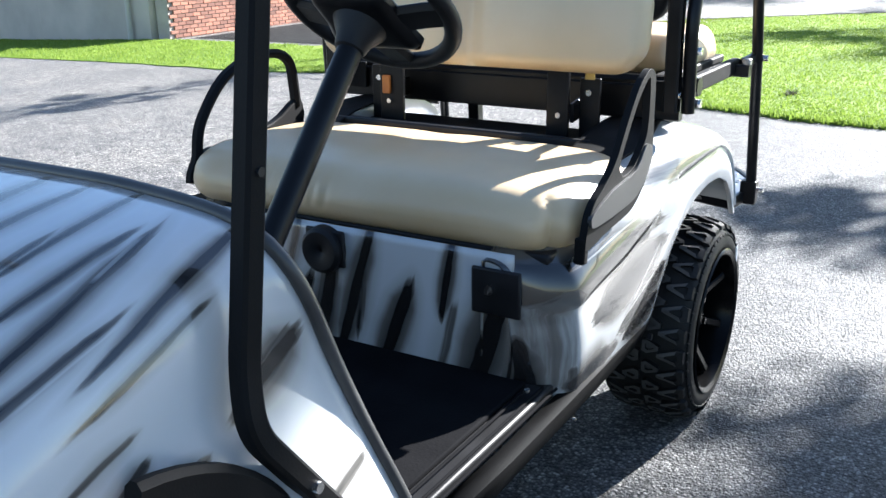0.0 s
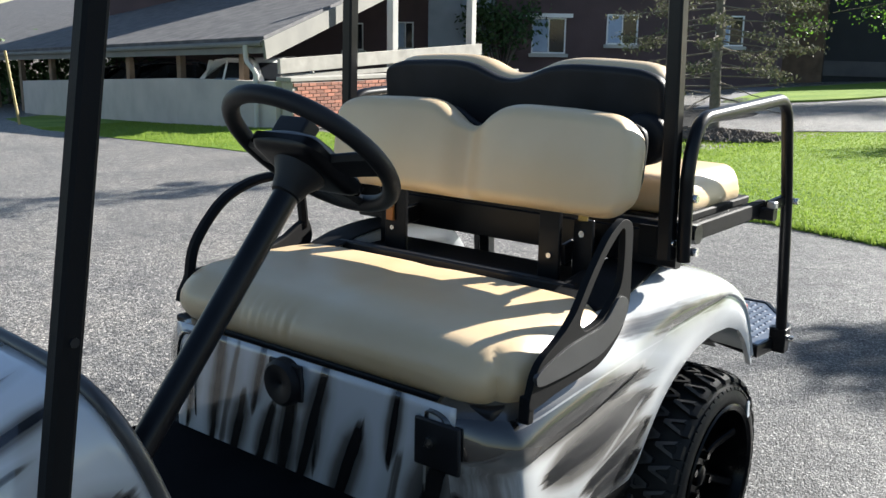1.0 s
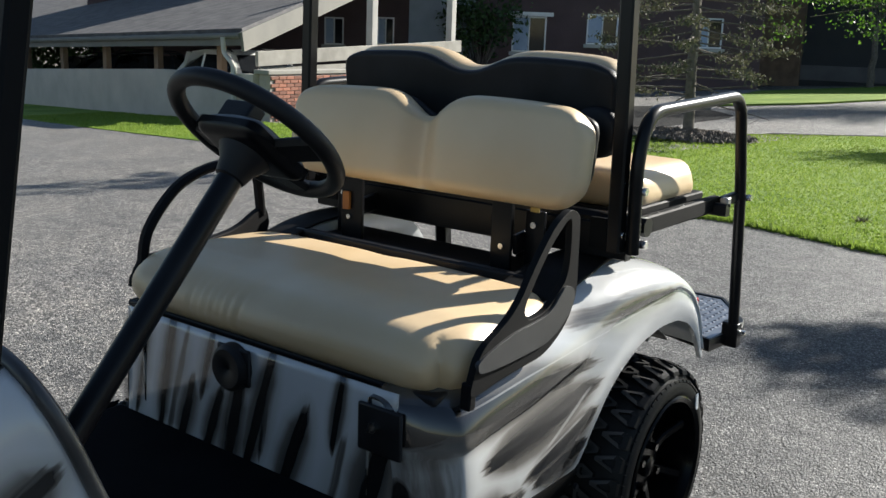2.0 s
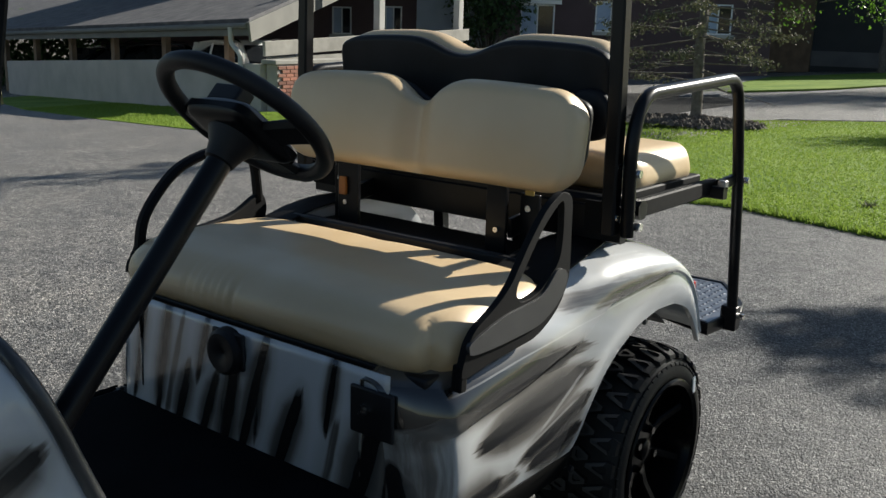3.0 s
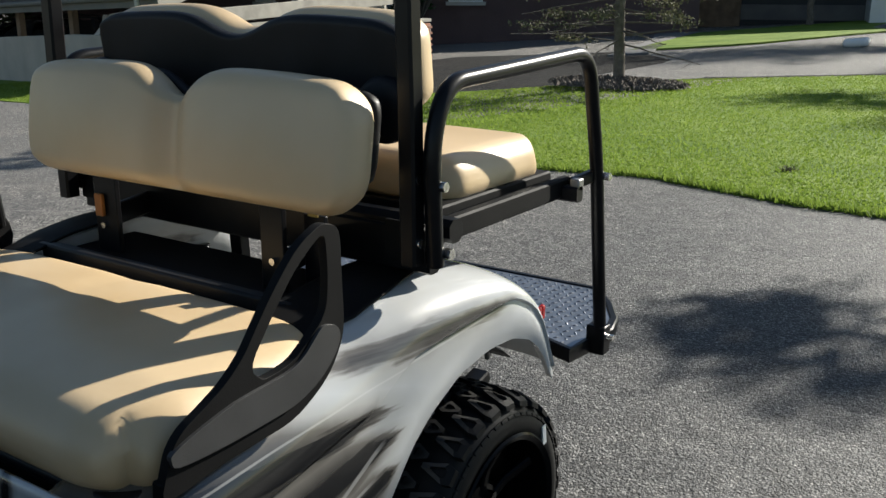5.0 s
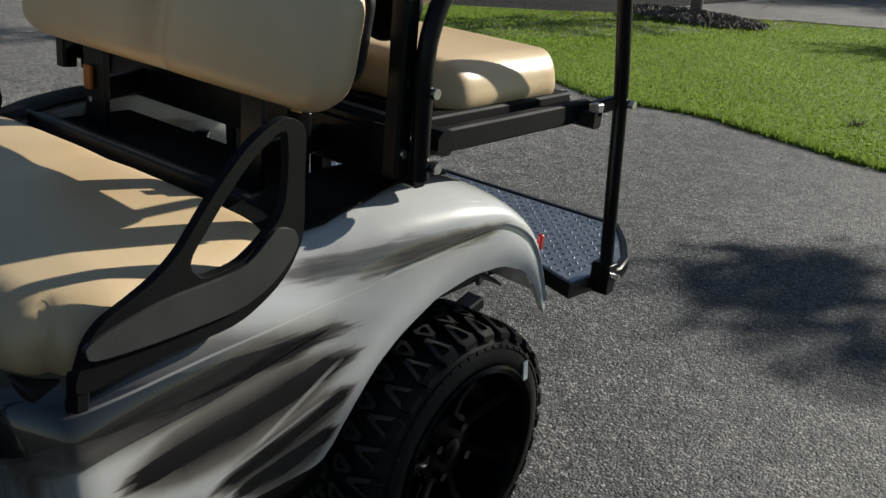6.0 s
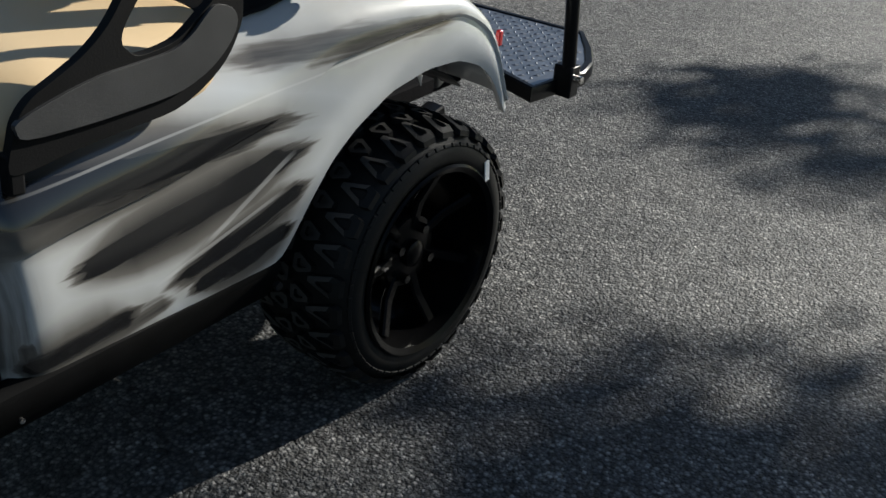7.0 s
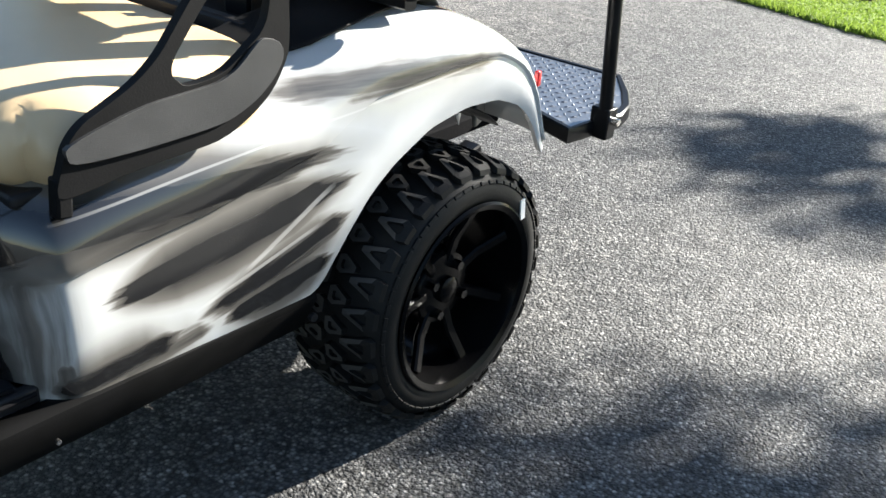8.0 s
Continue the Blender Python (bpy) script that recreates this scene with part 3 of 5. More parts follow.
def blades(name, poly, count, bounds, hmin, hmax, label, width=0.006, power=1.0):
    """Grass blades, each one bent triangle pair."""
    rng = np.random.default_rng(5)
    x0, x1, y0, y1 = bounds
    verts, faces, made = [], [], 0
    while made < count:
        x, y = rng.uniform(x0, x1), y0 + (y1 - y0) * rng.random() ** power
        if not inside(x, y, poly):
            continue
        z = ground_z(x, y) + 0.008
        a, h, w = rng.uniform(0, 6.283), rng.uniform(hmin, hmax), width * rng.uniform(0.7, 1.4) * (1 + 0.05 * (y - y0))
        lean = rng.uniform(0.1, 0.7) * h
        cx, cy = math.cos(a), math.sin(a)
        i = len(verts)
        verts += [(x - cy * w, y + cx * w, z), (x + cy * w, y - cx * w, z),
                  (x + cx * lean * 0.3 - cy * w * 0.7, y + cy * lean * 0.3 + cx * w * 0.7, z + h * 0.6),
                  (x + cx * lean * 0.3 + cy * w * 0.7, y + cy * lean * 0.3 - cx * w * 0.7, z + h * 0.6),
                  (x + cx * lean, y + cy * lean, z + h)]
        faces += [(i, i + 1, i + 3, i + 2), (i + 2, i + 3, i + 4)]
        made += 1
    me = bpy.data.meshes.new(name)
    me.from_pydata(verts, [], faces)
    me.materials.append(M_blade)
    return tagged(new(name, me), label, "grass", kind="stuff")


blades("grass", near_edge, 120000, (-7.5, 3.0, 4.4, 15.5), 0.010, 0.026, "short green grass blades of the lawn", 0.0055, 1.9)
def edge_blades(name, edge, count, x0, x1, y1, label):
    """Longer, uneven tufts that hang over the lawn's edge."""
    rng = np.random.default_rng(8)
    pts = [p for p in edge if x0 < p[0] < x1 and p[1] < y1]
    verts, faces = [], []
    for _ in range(count):
        k = rng.integers(0, len(pts))
        q = pts[min(k + 1, len(pts) - 1)]
        u = rng.random()
        if math.hypot(q[0] - pts[k][0], q[1] - pts[k][1]) > 1.0:
            continue
        x = pts[k][0] + (q[0] - pts[k][0]) * u + rng.normal(0, 0.03)
        y = pts[k][1] + (q[1] - pts[k][1]) * u + abs(rng.normal(0, 0.07)) - 0.04 * rng.random()
        z, a, h, w = ground_z(x, y), rng.uniform(0, 6.283), rng.uniform(0.02, 0.07), rng.uniform(0.004, 0.008)
        cx, cy, lean = math.cos(a), math.sin(a), rng.uniform(0.3, 1.0) * h
        i = len(verts)
        verts += [(x - cy * w, y + cx * w, z), (x + cy * w, y - cx * w, z), (x + cx * lean, y + cy * lean - 0.01, z + h)]
        faces.append((i, i + 1, i + 2))
    me = bpy.data.meshes.new(name)
    me.from_pydata(verts, [], faces)
    me.materials.append(M_blade)
    return tagged(new(name, me), label, "grass", kind="stuff")


edge_blades("grass_edge", near_edge, 9000, -6, 3, 6.5, "ragged grass tufts along the lawn's edge")
blades("grass_strip", strip_edge, 26000, (-20, -5.6, 5.9, 12), 0.012, 0.04, "grass blades along the carport wall", 0.006)


# ---- carport and buildings ----
def thing(name, label, category, at=(0, 0, 0), group="", kind=""):
    e = new(name)
    e.location = at
    return tagged(e, label, category, group, kind)


def settle(e):
    """Parts built in world places stay there under a thing whose empty stands at its base."""
    for c in e.children:
        c.location = c.location - e.location


def wall_slab(name, a, b, z0a, z0b, h, thick, material, label, cat="wall"):
    """An upright wall from a to b with a sloping foot."""
    a, b = Vector((*a, 0)), Vector((*b, 0))
    d = (b - a).normalized()
    nrm = Vector((-d.y, d.x, 0)) * thick
    bm = bmesh.new()
    pts = []
    for p, z in ((a, z0a), (b, z0b)):
        for off in (Vector((0, 0, 0)), nrm):
            for zz in (z - 0.3, z + h):
                pts.append(bm.verts.new((p + off) + Vector((0, 0, zz))))
    for f in ((0, 1, 5, 4), (2, 6, 7, 3), (1, 3, 7, 5), (0, 4, 6, 2), (0, 2, 3, 1), (4, 5, 7, 6)):
        bm.faces.new([pts[i] for i in f])
    return tagged(finish(name, bm, material, smooth=False, bevel=0.01), label, cat, kind="structure")


W0, W1, W2 = Vector((-30.4, 14.6, 0)), Vector((-17.7, 11.7, 0)), Vector((-13.5, 11.05, 0))
wall_slab("wall_carport_long", W0.xy, W1.xy, -1.51, -0.85, 1.13, 0.2, M_concrete, "long low beige concrete wall of the carport")
wall_slab("wall_carport_short", W1.xy, W2.xy, -0.85, -0.74, 1.13, 0.2, M_concrete, "low beige concrete wall end of the carport")
B0, B1 = Vector((-13.42, 11.15, 0)), Vector((-13.9, 20.0, 0))
brick_wall = wall_slab("wall_brick", B1.xy, B0.xy, -0.7, -0.66, 1.05, 0.3, M_mortar, "red brick wall beside the carport with a pale stone cap")
verts_b, faces_b = [], []
rb_ = random.Random(6)
bd = (B1 - B0).normalized()
bo = Vector((bd.y, -bd.x, 0))
for r_ in range(13):
    for c_ in range(39):
        if c_ < 23:
            continue
        u0 = 0.02 + c_ * 0.226 + (0.113 if r_ % 2 else 0)
        z0 = -0.62 + r_ * 0.0765
        o0 = 0.004 + rb_.uniform(0, 0.006)
        i0 = len(verts_b)
        for off in (0.28, 0.3 + o0):
            for du, dz in ((0, 0), (0.214, 0), (0.214, 0.064), (0, 0.064)):
                verts_b.append(tuple(B0 + bd * (u0 + du) + bo * off + Vector((0, 0, z0 + dz))))
        faces_b += [(i0 + 4, i0 + 5, i0 + 6, i0 + 7)] + [(i0 + k, i0 + (k + 1) % 4, i0 + 4 + (k + 1) % 4, i0 + 4 + k) for k in range(4)]
bm_b = box((0.107, -0.012, 0.032), (0.214, 0.036, 0.064))
bmesh.ops.bevel(bm_b, geom=bm_b.edges[:], offset=0.004, segments=1, affect="EDGES")
piece = bpy.data.meshes.new("brick")
bm_b.to_mesh(piece)
bm_b.free()
piece.materials.append(M_brick_piece)
for r_ in range(13):
    for c_ in range(23):
        ob = new("brick", piece)
        ob.parent = brick_wall
        ob.location = B0 + bd * (0.02 + c_ * 0.226 + (0.113 if r_ % 2 else 0)) + bo * (0.3 + rb_.uniform(-0.004, 0.006)) + Vector((0, 0, -0.62 + r_ * 0.0765))
        ob.rotation_euler = (0, 0, math.atan2(bd.y, bd.x))
me_b = bpy.data.meshes.new("bricks")
me_b.from_pydata(verts_b, [], faces_b)
me_b.materials.append(M_brick)
bricks = new("bricks", me_b)
bricks.parent = brick_wall
tagged(bricks, kind="stuff")
cap = finish("trim_wall_cap", beam((B1.x + 0.12, B1.y, 0.44), (B0.x + 0.12, B0.y - 0.06, 0.44), 0.42, 0.09), M_weather, smooth=False, bevel=0.015)
tagged(cap, "pale stone cap along the brick wall", "wall cap", kind="structure")

# carport roof: shingle courses over a sheathing slab, eave boards, gable board
carport = thing("carport_roof", "grey shingled carport roof with dark grey eave and gable boards", "carport", (-14.0, 11.2, 0))
E0, E1 = Vector((-60.0, 20.6, -0.57)), Vector((-13.95, 11.2, 1.18))
back = Vector((-7.5, 20.2, 4.75))
back_far = back * 1.5
E_end = E0 + (E0 - E1) * 0.9
part("sheathing", loft([[E_end, E0, E1], [E_end + back_far, E0 + back_far, E1 + back]]), M_shingle, carport, smooth=False, solid=0.12)
bm_s = bmesh.new()
rng = random.Random(3)
for i in range(128):
    a = i / 128
    p, q = E0 + back_far * a, E1 + back * a
    for j in range(190):
        u0, u1 = j / 190, (j + 1) / 190 - 0.0003
        k = 0.5 if i % 2 else 0.0
        u0, u1 = u0 + k / 190, u1 + k / 190
        if u1 > 1.0:
            continue
        c0, c1 = p.lerp(q, u0), p.lerp(q, u1)
        nrm = (E1 - E0).cross(back).normalized()
        t = back_far.lerp(back, u0) / 128 * 1.05
        h0, h1 = nrm * 0.016 * rng.uniform(0.6, 1.3), nrm * 0.004
        vs = [bm_s.verts.new(v) for v in (c0 + h0, c1 + h0, c1 + t + h1, c0 + t + h1, c0, c1)]
        bm_s.faces.new(vs[:4])
        bm_s.faces.new((vs[0], vs[4], vs[5], vs[1]))
tagged(part("shingles", bm_s, M_shingle, carport, smooth=False), kind="stuff")
part("fascia", beam(E_end + Vector((0, 0, -0.12)), E1 + Vector((0, 0, -0.12)), 0.05, 0.22), M_fascia, carport, "dark grey eave board", smooth=False)
part("gutter", sweep([E0 + Vector((0.03, -0.1, -0.03)), E1 + Vector((0.03, -0.1, -0.03))], (0.06, 8)), M_fascia, carport, "grey gutter")
part("gable_board", beam(E1 + Vector((0.08, -0.1, -0.16)), E1 + back + Vector((0.08, 0, -0.16)), 0.06, 0.40), M_fascia, carport, "dark grey gable board", smooth=False)
part("downpipe", sweep(rounded([E1 + Vector((-0.5, -0.12, -0.08)), E1 + Vector((-0.5, -0.1, -0.4)), E1 + Vector((-0.15, -0.15, -0.62)), E1 + Vector((-0.15, -0.15, -1.9))], 0.1), (0.05, 8)), M_cream_board, carport, "pale downpipe")
for u in (0.40, 0.47, 0.54, 0.61, 0.68, 0.75, 0.82, 0.89, 0.96):
    c = E0.lerp(E1, u) + Vector((0.1, 0.5, 0))
    part("post", beam((c.x, c.y, ground_z(c.x, c.y) - 0.1), (c.x, c.y, c.z - 0.1), 0.16, 0.16), M_wood, carport, smooth=False)

settle(carport)
timber = thing("timber_beam", "long weathered cream timber beam on posts above the brick wall", "timber beam", (-13.85, 15.0, 0))
part("rail", beam((-13.83, 11.45, 0.68), (-14.6, 19.6, 1.0), 0.08, 0.31), M_weather, timber, smooth=False, bevel=0.01)
part("lower_rail", beam((-13.9, 11.6, 0.45), (-14.55, 19.0, 0.62), 0.06, 0.10), M_weather, timber, smooth=False)
for x, y, z in ((-14.47, 15.75, 3.2), (-14.8, 19.4, 3.4)):
    part("post", beam((x, y, -0.7), (x, y, z), 0.2, 0.2), M_cream_board, timber, smooth=False, bevel=0.01)

settle(timber)
F0, F1 = Vector((-34.0, 20.4, 0)), Vector((-12.2, 36.9, 0))
fd = (F1 - F0).normalized()
fn = Vector((fd.y, -fd.x, 0))
building = thing("apartment_building", "dark brown brick apartment building with white-framed windows", "building", F0.lerp(F1, 0.5))
# upper storeys are unseen, made this high to shade the ground in front
FACADE_H = 10.5


def on_facade(x, z, out=0.0):
    """The place on the facade whose x is given."""
    t = (x - F0.x) / fd.x
    p = F0 + fd * t + fn * out
    return Vector((p.x, p.y, z))


# facade in strips, so that the windows are real openings
WIN = [(-26.36, -25.73, 0.71, 1.80), (-24.65, -24.1, 0.78, 1.87), (-20.29, -19.19, 0.70, 2.11), (-17.89, -16.88, 1.1, 2.29), (-14.4, -13.5, 1.1, 2.3)]
DOORBAY = (-23.63, -21.5)


def facade_quad(x0, x1, z0, z1, bm):
    a, b = on_facade(x0, 0), on_facade(x1, 0)
    c = (a + b) / 2 - fn * 0.15
    m = Matrix.LocRotScale((c.x, c.y, (z0 + z1) / 2), Euler((0, 0, math.atan2(fd.y, fd.x))), ((b - a).length, 0.3, z1 - z0))
    bmesh.ops.create_cube(bm, size=1.0, matrix=m)


def wall_piece(*a):
    bm = bmesh.new()
    facade_quad(*a, bm)
    part("wall", bm, M_facade, building, smooth=False)


x = F0.x
for x0, x1, z0, z1 in WIN:
    wall_piece(x, x0, -2.2, FACADE_H)
    wall_piece(x0, x1, -2.2, z0)
    wall_piece(x0, x1, z1, FACADE_H)
    x = x1
wall_piece(x, F1.x, -2.2, FACADE_H)
bm = bmesh.new()
facade_quad(DOORBAY[0], DOORBAY[1], -1.0, 3.4, bm)
bay = part("entrance_bay", bm, M_bluewall, building, "pale blue entrance bay", smooth=False)
bay.location = fn * 0.06
for x0, x1, z0, z1 in WIN:
    a, b = on_facade(x0, 0, -0.05), on_facade(x1, 0, -0.05)
    yaw = math.atan2(fd.y, fd.x)
    w = (b - a).length
    win = new("window")
    win.parent = building
    c = (a + b) / 2
    fr = bmesh.new()
    for sx, sz, ww, hh in ((0, (z1 - z0) / 2 - 0.03, w, 0.06), (0, -(z1 - z0) / 2 + 0.03, w, 0.06), (-w / 2 + 0.03, 0, 0.06, z1 - z0 - 0.12), (w / 2 - 0.03, 0, 0.06, z1 - z0 - 0.12), (0, 0, 0.05, z1 - z0 - 0.12)):
        p = c + fd * sx
        box((p.x, p.y, (z0 + z1) / 2 + sz), (ww, 0.08, hh), (0, 0, math.degrees(yaw)), fr)
    part("window_frame", fr, M_white, win, smooth=False)
    gl = c - fn * 0.03
    part("pane", box((gl.x, gl.y, (z0 + z1) / 2), (w - 0.1, 0.02, z1 - z0 - 0.1), (0, 0, math.degrees(yaw))), M_glass, win, smooth=False)
    cu = c - fn * 0.0 + fd * (-w / 4)
    part("blind", box((cu.x, cu.y, (z0 + z1) / 2), (w / 2 - 0.07, 0.03, z1 - z0 - 0.14), (0, 0, math.degrees(yaw))), M_curtain, win, smooth=False)
    s = c + fn * 0.1
    part("sill", box((s.x, s.y, z0 - 0.07), (w + 0.2, 0.2, 0.14), (0, 0, math.degrees(yaw))), M_cream_board, win, smooth=False)
    if x0 == -20.29:
        part("lintel", box((s.x, s.y, z1 + 0.09), (w + 0.5, 0.16, 0.16), (0, 0, math.degrees(yaw))), M_white, win, smooth=False)
part("roof", beam(on_facade(F0.x, FACADE_H + 0.15, -3), on_facade(F1.x, FACADE_H + 0.15, -3), 7.0, 0.3), M_shingle, building, smooth=False)

settle(building)

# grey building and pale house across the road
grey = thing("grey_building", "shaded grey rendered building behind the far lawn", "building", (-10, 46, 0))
# unseen upper part raised so that the wall shades the far ground
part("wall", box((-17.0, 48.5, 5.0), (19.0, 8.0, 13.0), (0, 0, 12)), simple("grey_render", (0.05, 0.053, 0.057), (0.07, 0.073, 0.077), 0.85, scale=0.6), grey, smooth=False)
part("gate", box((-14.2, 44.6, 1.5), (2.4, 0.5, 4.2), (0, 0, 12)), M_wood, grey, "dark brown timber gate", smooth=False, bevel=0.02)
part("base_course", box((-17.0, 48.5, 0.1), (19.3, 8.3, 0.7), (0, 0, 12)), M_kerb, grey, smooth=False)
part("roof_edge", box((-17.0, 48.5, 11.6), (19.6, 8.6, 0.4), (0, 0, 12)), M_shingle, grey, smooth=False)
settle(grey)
pale = thing("pale_house", "sunlit white-sided house with dark windows", "house", (-4, 46, 0))
part("wall", box((-3.6, 47.0, 2.6), (8.4, 7.0, 5.6), (0, 0, 14)), M_white, pale, smooth=False)
part("window", box((-6.2, 42.85, 1.9), (0.5, 0.1, 1.6), (0, 0, 14)), M_glass, pale, smooth=False)
part("roof", box((-3.6, 47.0, 5.6), (9.4, 8.0, 0.5), (0, 0, 14)), M_shingle, pale, smooth=False)
settle(pale)
path = finish("pavement", loft([[(x, y, ground_z(x, y) + 0.05) for x, y in row] for row in (((-13.4, 35.4), (-11.9, 36.4)), ((-12.0, 31.8), (-10.7, 31.2)), ((-10.5, 27.6), (-9.4, 26.8)), ((-8.1, 19.4), (-7.5, 20.4)))]), M_kerb, smooth=False, solid=0.06)
tagged(path, "pale concrete footpath leading to the building", "path", kind="structure")



# ---- parked vehicles seen over the wall ----
def vehicle(name, label, at, yaw, paint, tall=1.0):
    car = thing(name, label, "car", at, "cars in the carport")
    car.rotation_euler = (0, 0, radians(yaw))
    L, W = 4.5, 1.8
    def section(x, w, z0, z1):
        return [(x, -w, z0), (x, -w, z1 * 0.96), (x, -w * 0.94, z1), (x, w * 0.94, z1), (x, w, z1 * 0.96), (x, w, z0)]
    bm = loft([section(x, w, 0.3, z * tall) for x, w, z in ((-2.25, 0.72, 0.62), (-2.1, 0.84, 0.84), (-1.2, 0.9, 0.94), (0.9, 0.9, 0.97), (2.0, 0.88, 0.98), (2.22, 0.8, 0.8))])
    part("body", bm, paint, car, solid=0.03)
    cab = loft([[(x, -w, z), (x, w, z)] for x, w, z in ((-1.15, 0.82, 0.94 * tall), (-0.45, 0.68, 1.48 * tall), (0.3, 0.70, 1.55 * tall), (1.5, 0.68, 1.52 * tall), (2.1, 0.8, 0.98 * tall))])
    part("cabin_roof", cab, paint, car, solid=0.03)
    for s in (-1, 1):
        for x0, x1 in ((-0.75, 0.25), (0.35, 1.1), (1.2, 1.75)):
            def zt(x): return interp(x, [(-1.1, 0.98), (-0.45, 1.42), (1.4, 1.45), (2.05, 1.0)]) * tall
            pane = loft([[(x0, s * 0.845, 0.98 * tall), (x1, s * 0.845, 0.98 * tall)], [(max(x0, -0.5), s * 0.71, zt(x0)), (min(x1, 1.6), s * 0.71, zt(x1))]])
            part("side_window", pane, M_glass, car, smooth=False, solid=0.01)
        for x0, x1 in ((-1.0, -0.75), (0.25, 0.35), (1.1, 1.2), (1.75, 2.05)):
            pil = loft([[(x0, s * 0.845, 0.96 * tall), (x1, s * 0.845, 0.96 * tall)], [(max(x0, -0.5), s * 0.70, 1.46 * tall), (min(x1, 1.6), s * 0.70, 1.46 * tall)]])
            part("pillar", pil, paint, car, smooth=False, solid=0.02)
    rear = loft([[(2.13, -0.7, 1.0 * tall), (2.13, 0.7, 1.0 * tall)], [(1.62, -0.6, 1.46 * tall), (1.62, 0.6, 1.46 * tall)]])
    part("rear_window", rear, M_glass, car, smooth=False, solid=0.01)
    front = loft([[(-1.17, -0.72, 0.98 * tall), (-1.17, 0.72, 0.98 * tall)], [(-0.5, -0.6, 1.46 * tall), (-0.5, 0.6, 1.46 * tall)]])
    part("windscreen", front, M_glass, car, smooth=False, solid=0.01)
    for s in (-1, 1):
        part("roof_rail", sweep(rounded([(-0.2, s * 0.6, 1.5 * tall), (0.0, s * 0.6, 1.6 * tall), (1.3, s * 0.6, 1.59 * tall), (1.5, s * 0.6, 1.5 * tall)], 0.1), (0.02, 6)), M_plastic, car)
        for x in (-1.4, 1.4):
            part("wheel", lathe([(s * 0.70, 0.05), (s * 0.70, 0.33), (s * 0.9, 0.33), (s * 0.9, 0.05)], 20, "y", at=(x, 0, 0.33)), M_rubber, car)
    return car


vehicle("suv_car", "white sport utility car parked under the carport", (-17.45, 13.67, -0.79), -12, M_white, 1.0)
vehicle("dark_car", "dark blue car parked in the carport shade", (-24.8, 15.9, -1.15), 72, M_darkcar, 1.02)
vehicle("black_car", "black car parked deep in the carport shade", (-28.6, 17.2, -1.45), 75, M_darkcar, 1.05)


# small things on the ground
tuft = thing("weed_tuft", "small dark weed tuft in the lawn", "weed", (-0.32, 5.8, 0.012))
bm = bmesh.new()
rng = random.Random(31)
for i in range(60):
    a, h, r = rng.uniform(0, 6.283), rng.uniform(0.02, 0.06), rng.uniform(0.0, 0.06)
    x, y, L = r * math.cos(a), r * math.sin(a), rng.uniform(0.02, 0.06)
    v = [bm.verts.new(q) for q in ((x - 0.006 * math.sin(a), y + 0.006 * math.cos(a), 0), (x + 0.006 * math.sin(a), y - 0.006 * math.cos(a), 0), (x + L * math.cos(a), y + L * math.sin(a), h))]
    bm.faces.new(v)
part("leaves", bm, M_needle, tuft, smooth=False)
stone = cushion((0.28, 0.18, 0.10), 0.09, (4, 3, 2), lambda p: Vector((p.x * (1 + 0.2 * p.y), p.y, p.z + 0.1 * p.x)))
stone_ob = finish("white_stone", stone, M_white)
stone_ob.location = (-3.2, 22.2, 0.09)
tagged(stone_ob, "pale rounded stone lying on the road", "stone")


# ---- golf cart ----
cart = thing("golf_cart", "lifted white golf cart with airbrushed black streaks and tan seats", "golf cart", (0, 0, 0))


ARCH = [(-0.86, 0.385), (-0.345, 0.392), (-0.325, 0.405), (-0.27, 0.48), (-0.217, 0.545), (-0.162, 0.589), (-0.075, 0.637), (0.02, 0.658), (0.108, 0.657), (0.178, 0.632), (0.226, 0.589), (0.262, 0.531), (0.275, 0.50)]
CREST = [(-0.86, 0.672), (-0.82, 0.690), (-0.70, 0.724), (-0.55, 0.748), (-0.42, 0.790), (-0.30, 0.822), (-0.15, 0.835), (0.0, 0.828), (0.10, 0.808), (0.17, 0.772), (0.22, 0.715), (0.255, 0.63), (0.275, 0.515)]
FLANK = [(-0.862, 0.425), (-0.852, 0.458), (-0.835, 0.492), (-0.815, 0.520), (-0.798, 0.538), (-0.785, 0.546), (-0.76, 0.549), (-0.6, 0.551), (-0.33, 0.555), (-0.15, 0.566), (0.05, 0.579), (0.2, 0.588), (0.275, 0.590)]
PIN = [(-0.86, 0.655), (-0.62, 0.685), (-0.28, 0.716), (-0.04, 0.742), (0.275, 0.76)]


def shoulder(y):
    """Arch edge, crease, crest and outer face of the body side at y."""
    zl, zt = smoothed(y, ARCH, 0.012), smoothed(y, CREST, 0.03)
    xo = smoothed(y, FLANK, 0.004 if y < -0.74 else 0.02)
    return zl, min(interp(y, PIN), zl + 0.62 * (zt - zl)), zt, xo


def shoulder_z(y, x):
    zl, zp, zt, xo = shoulder(y)
    a = math.acos(min(1.0, max(0.0, (x - 0.37) / (xo - 0.37)) ** (1 / 0.72)))
    return zp + (zt - zp) * math.sin(a) ** 0.85


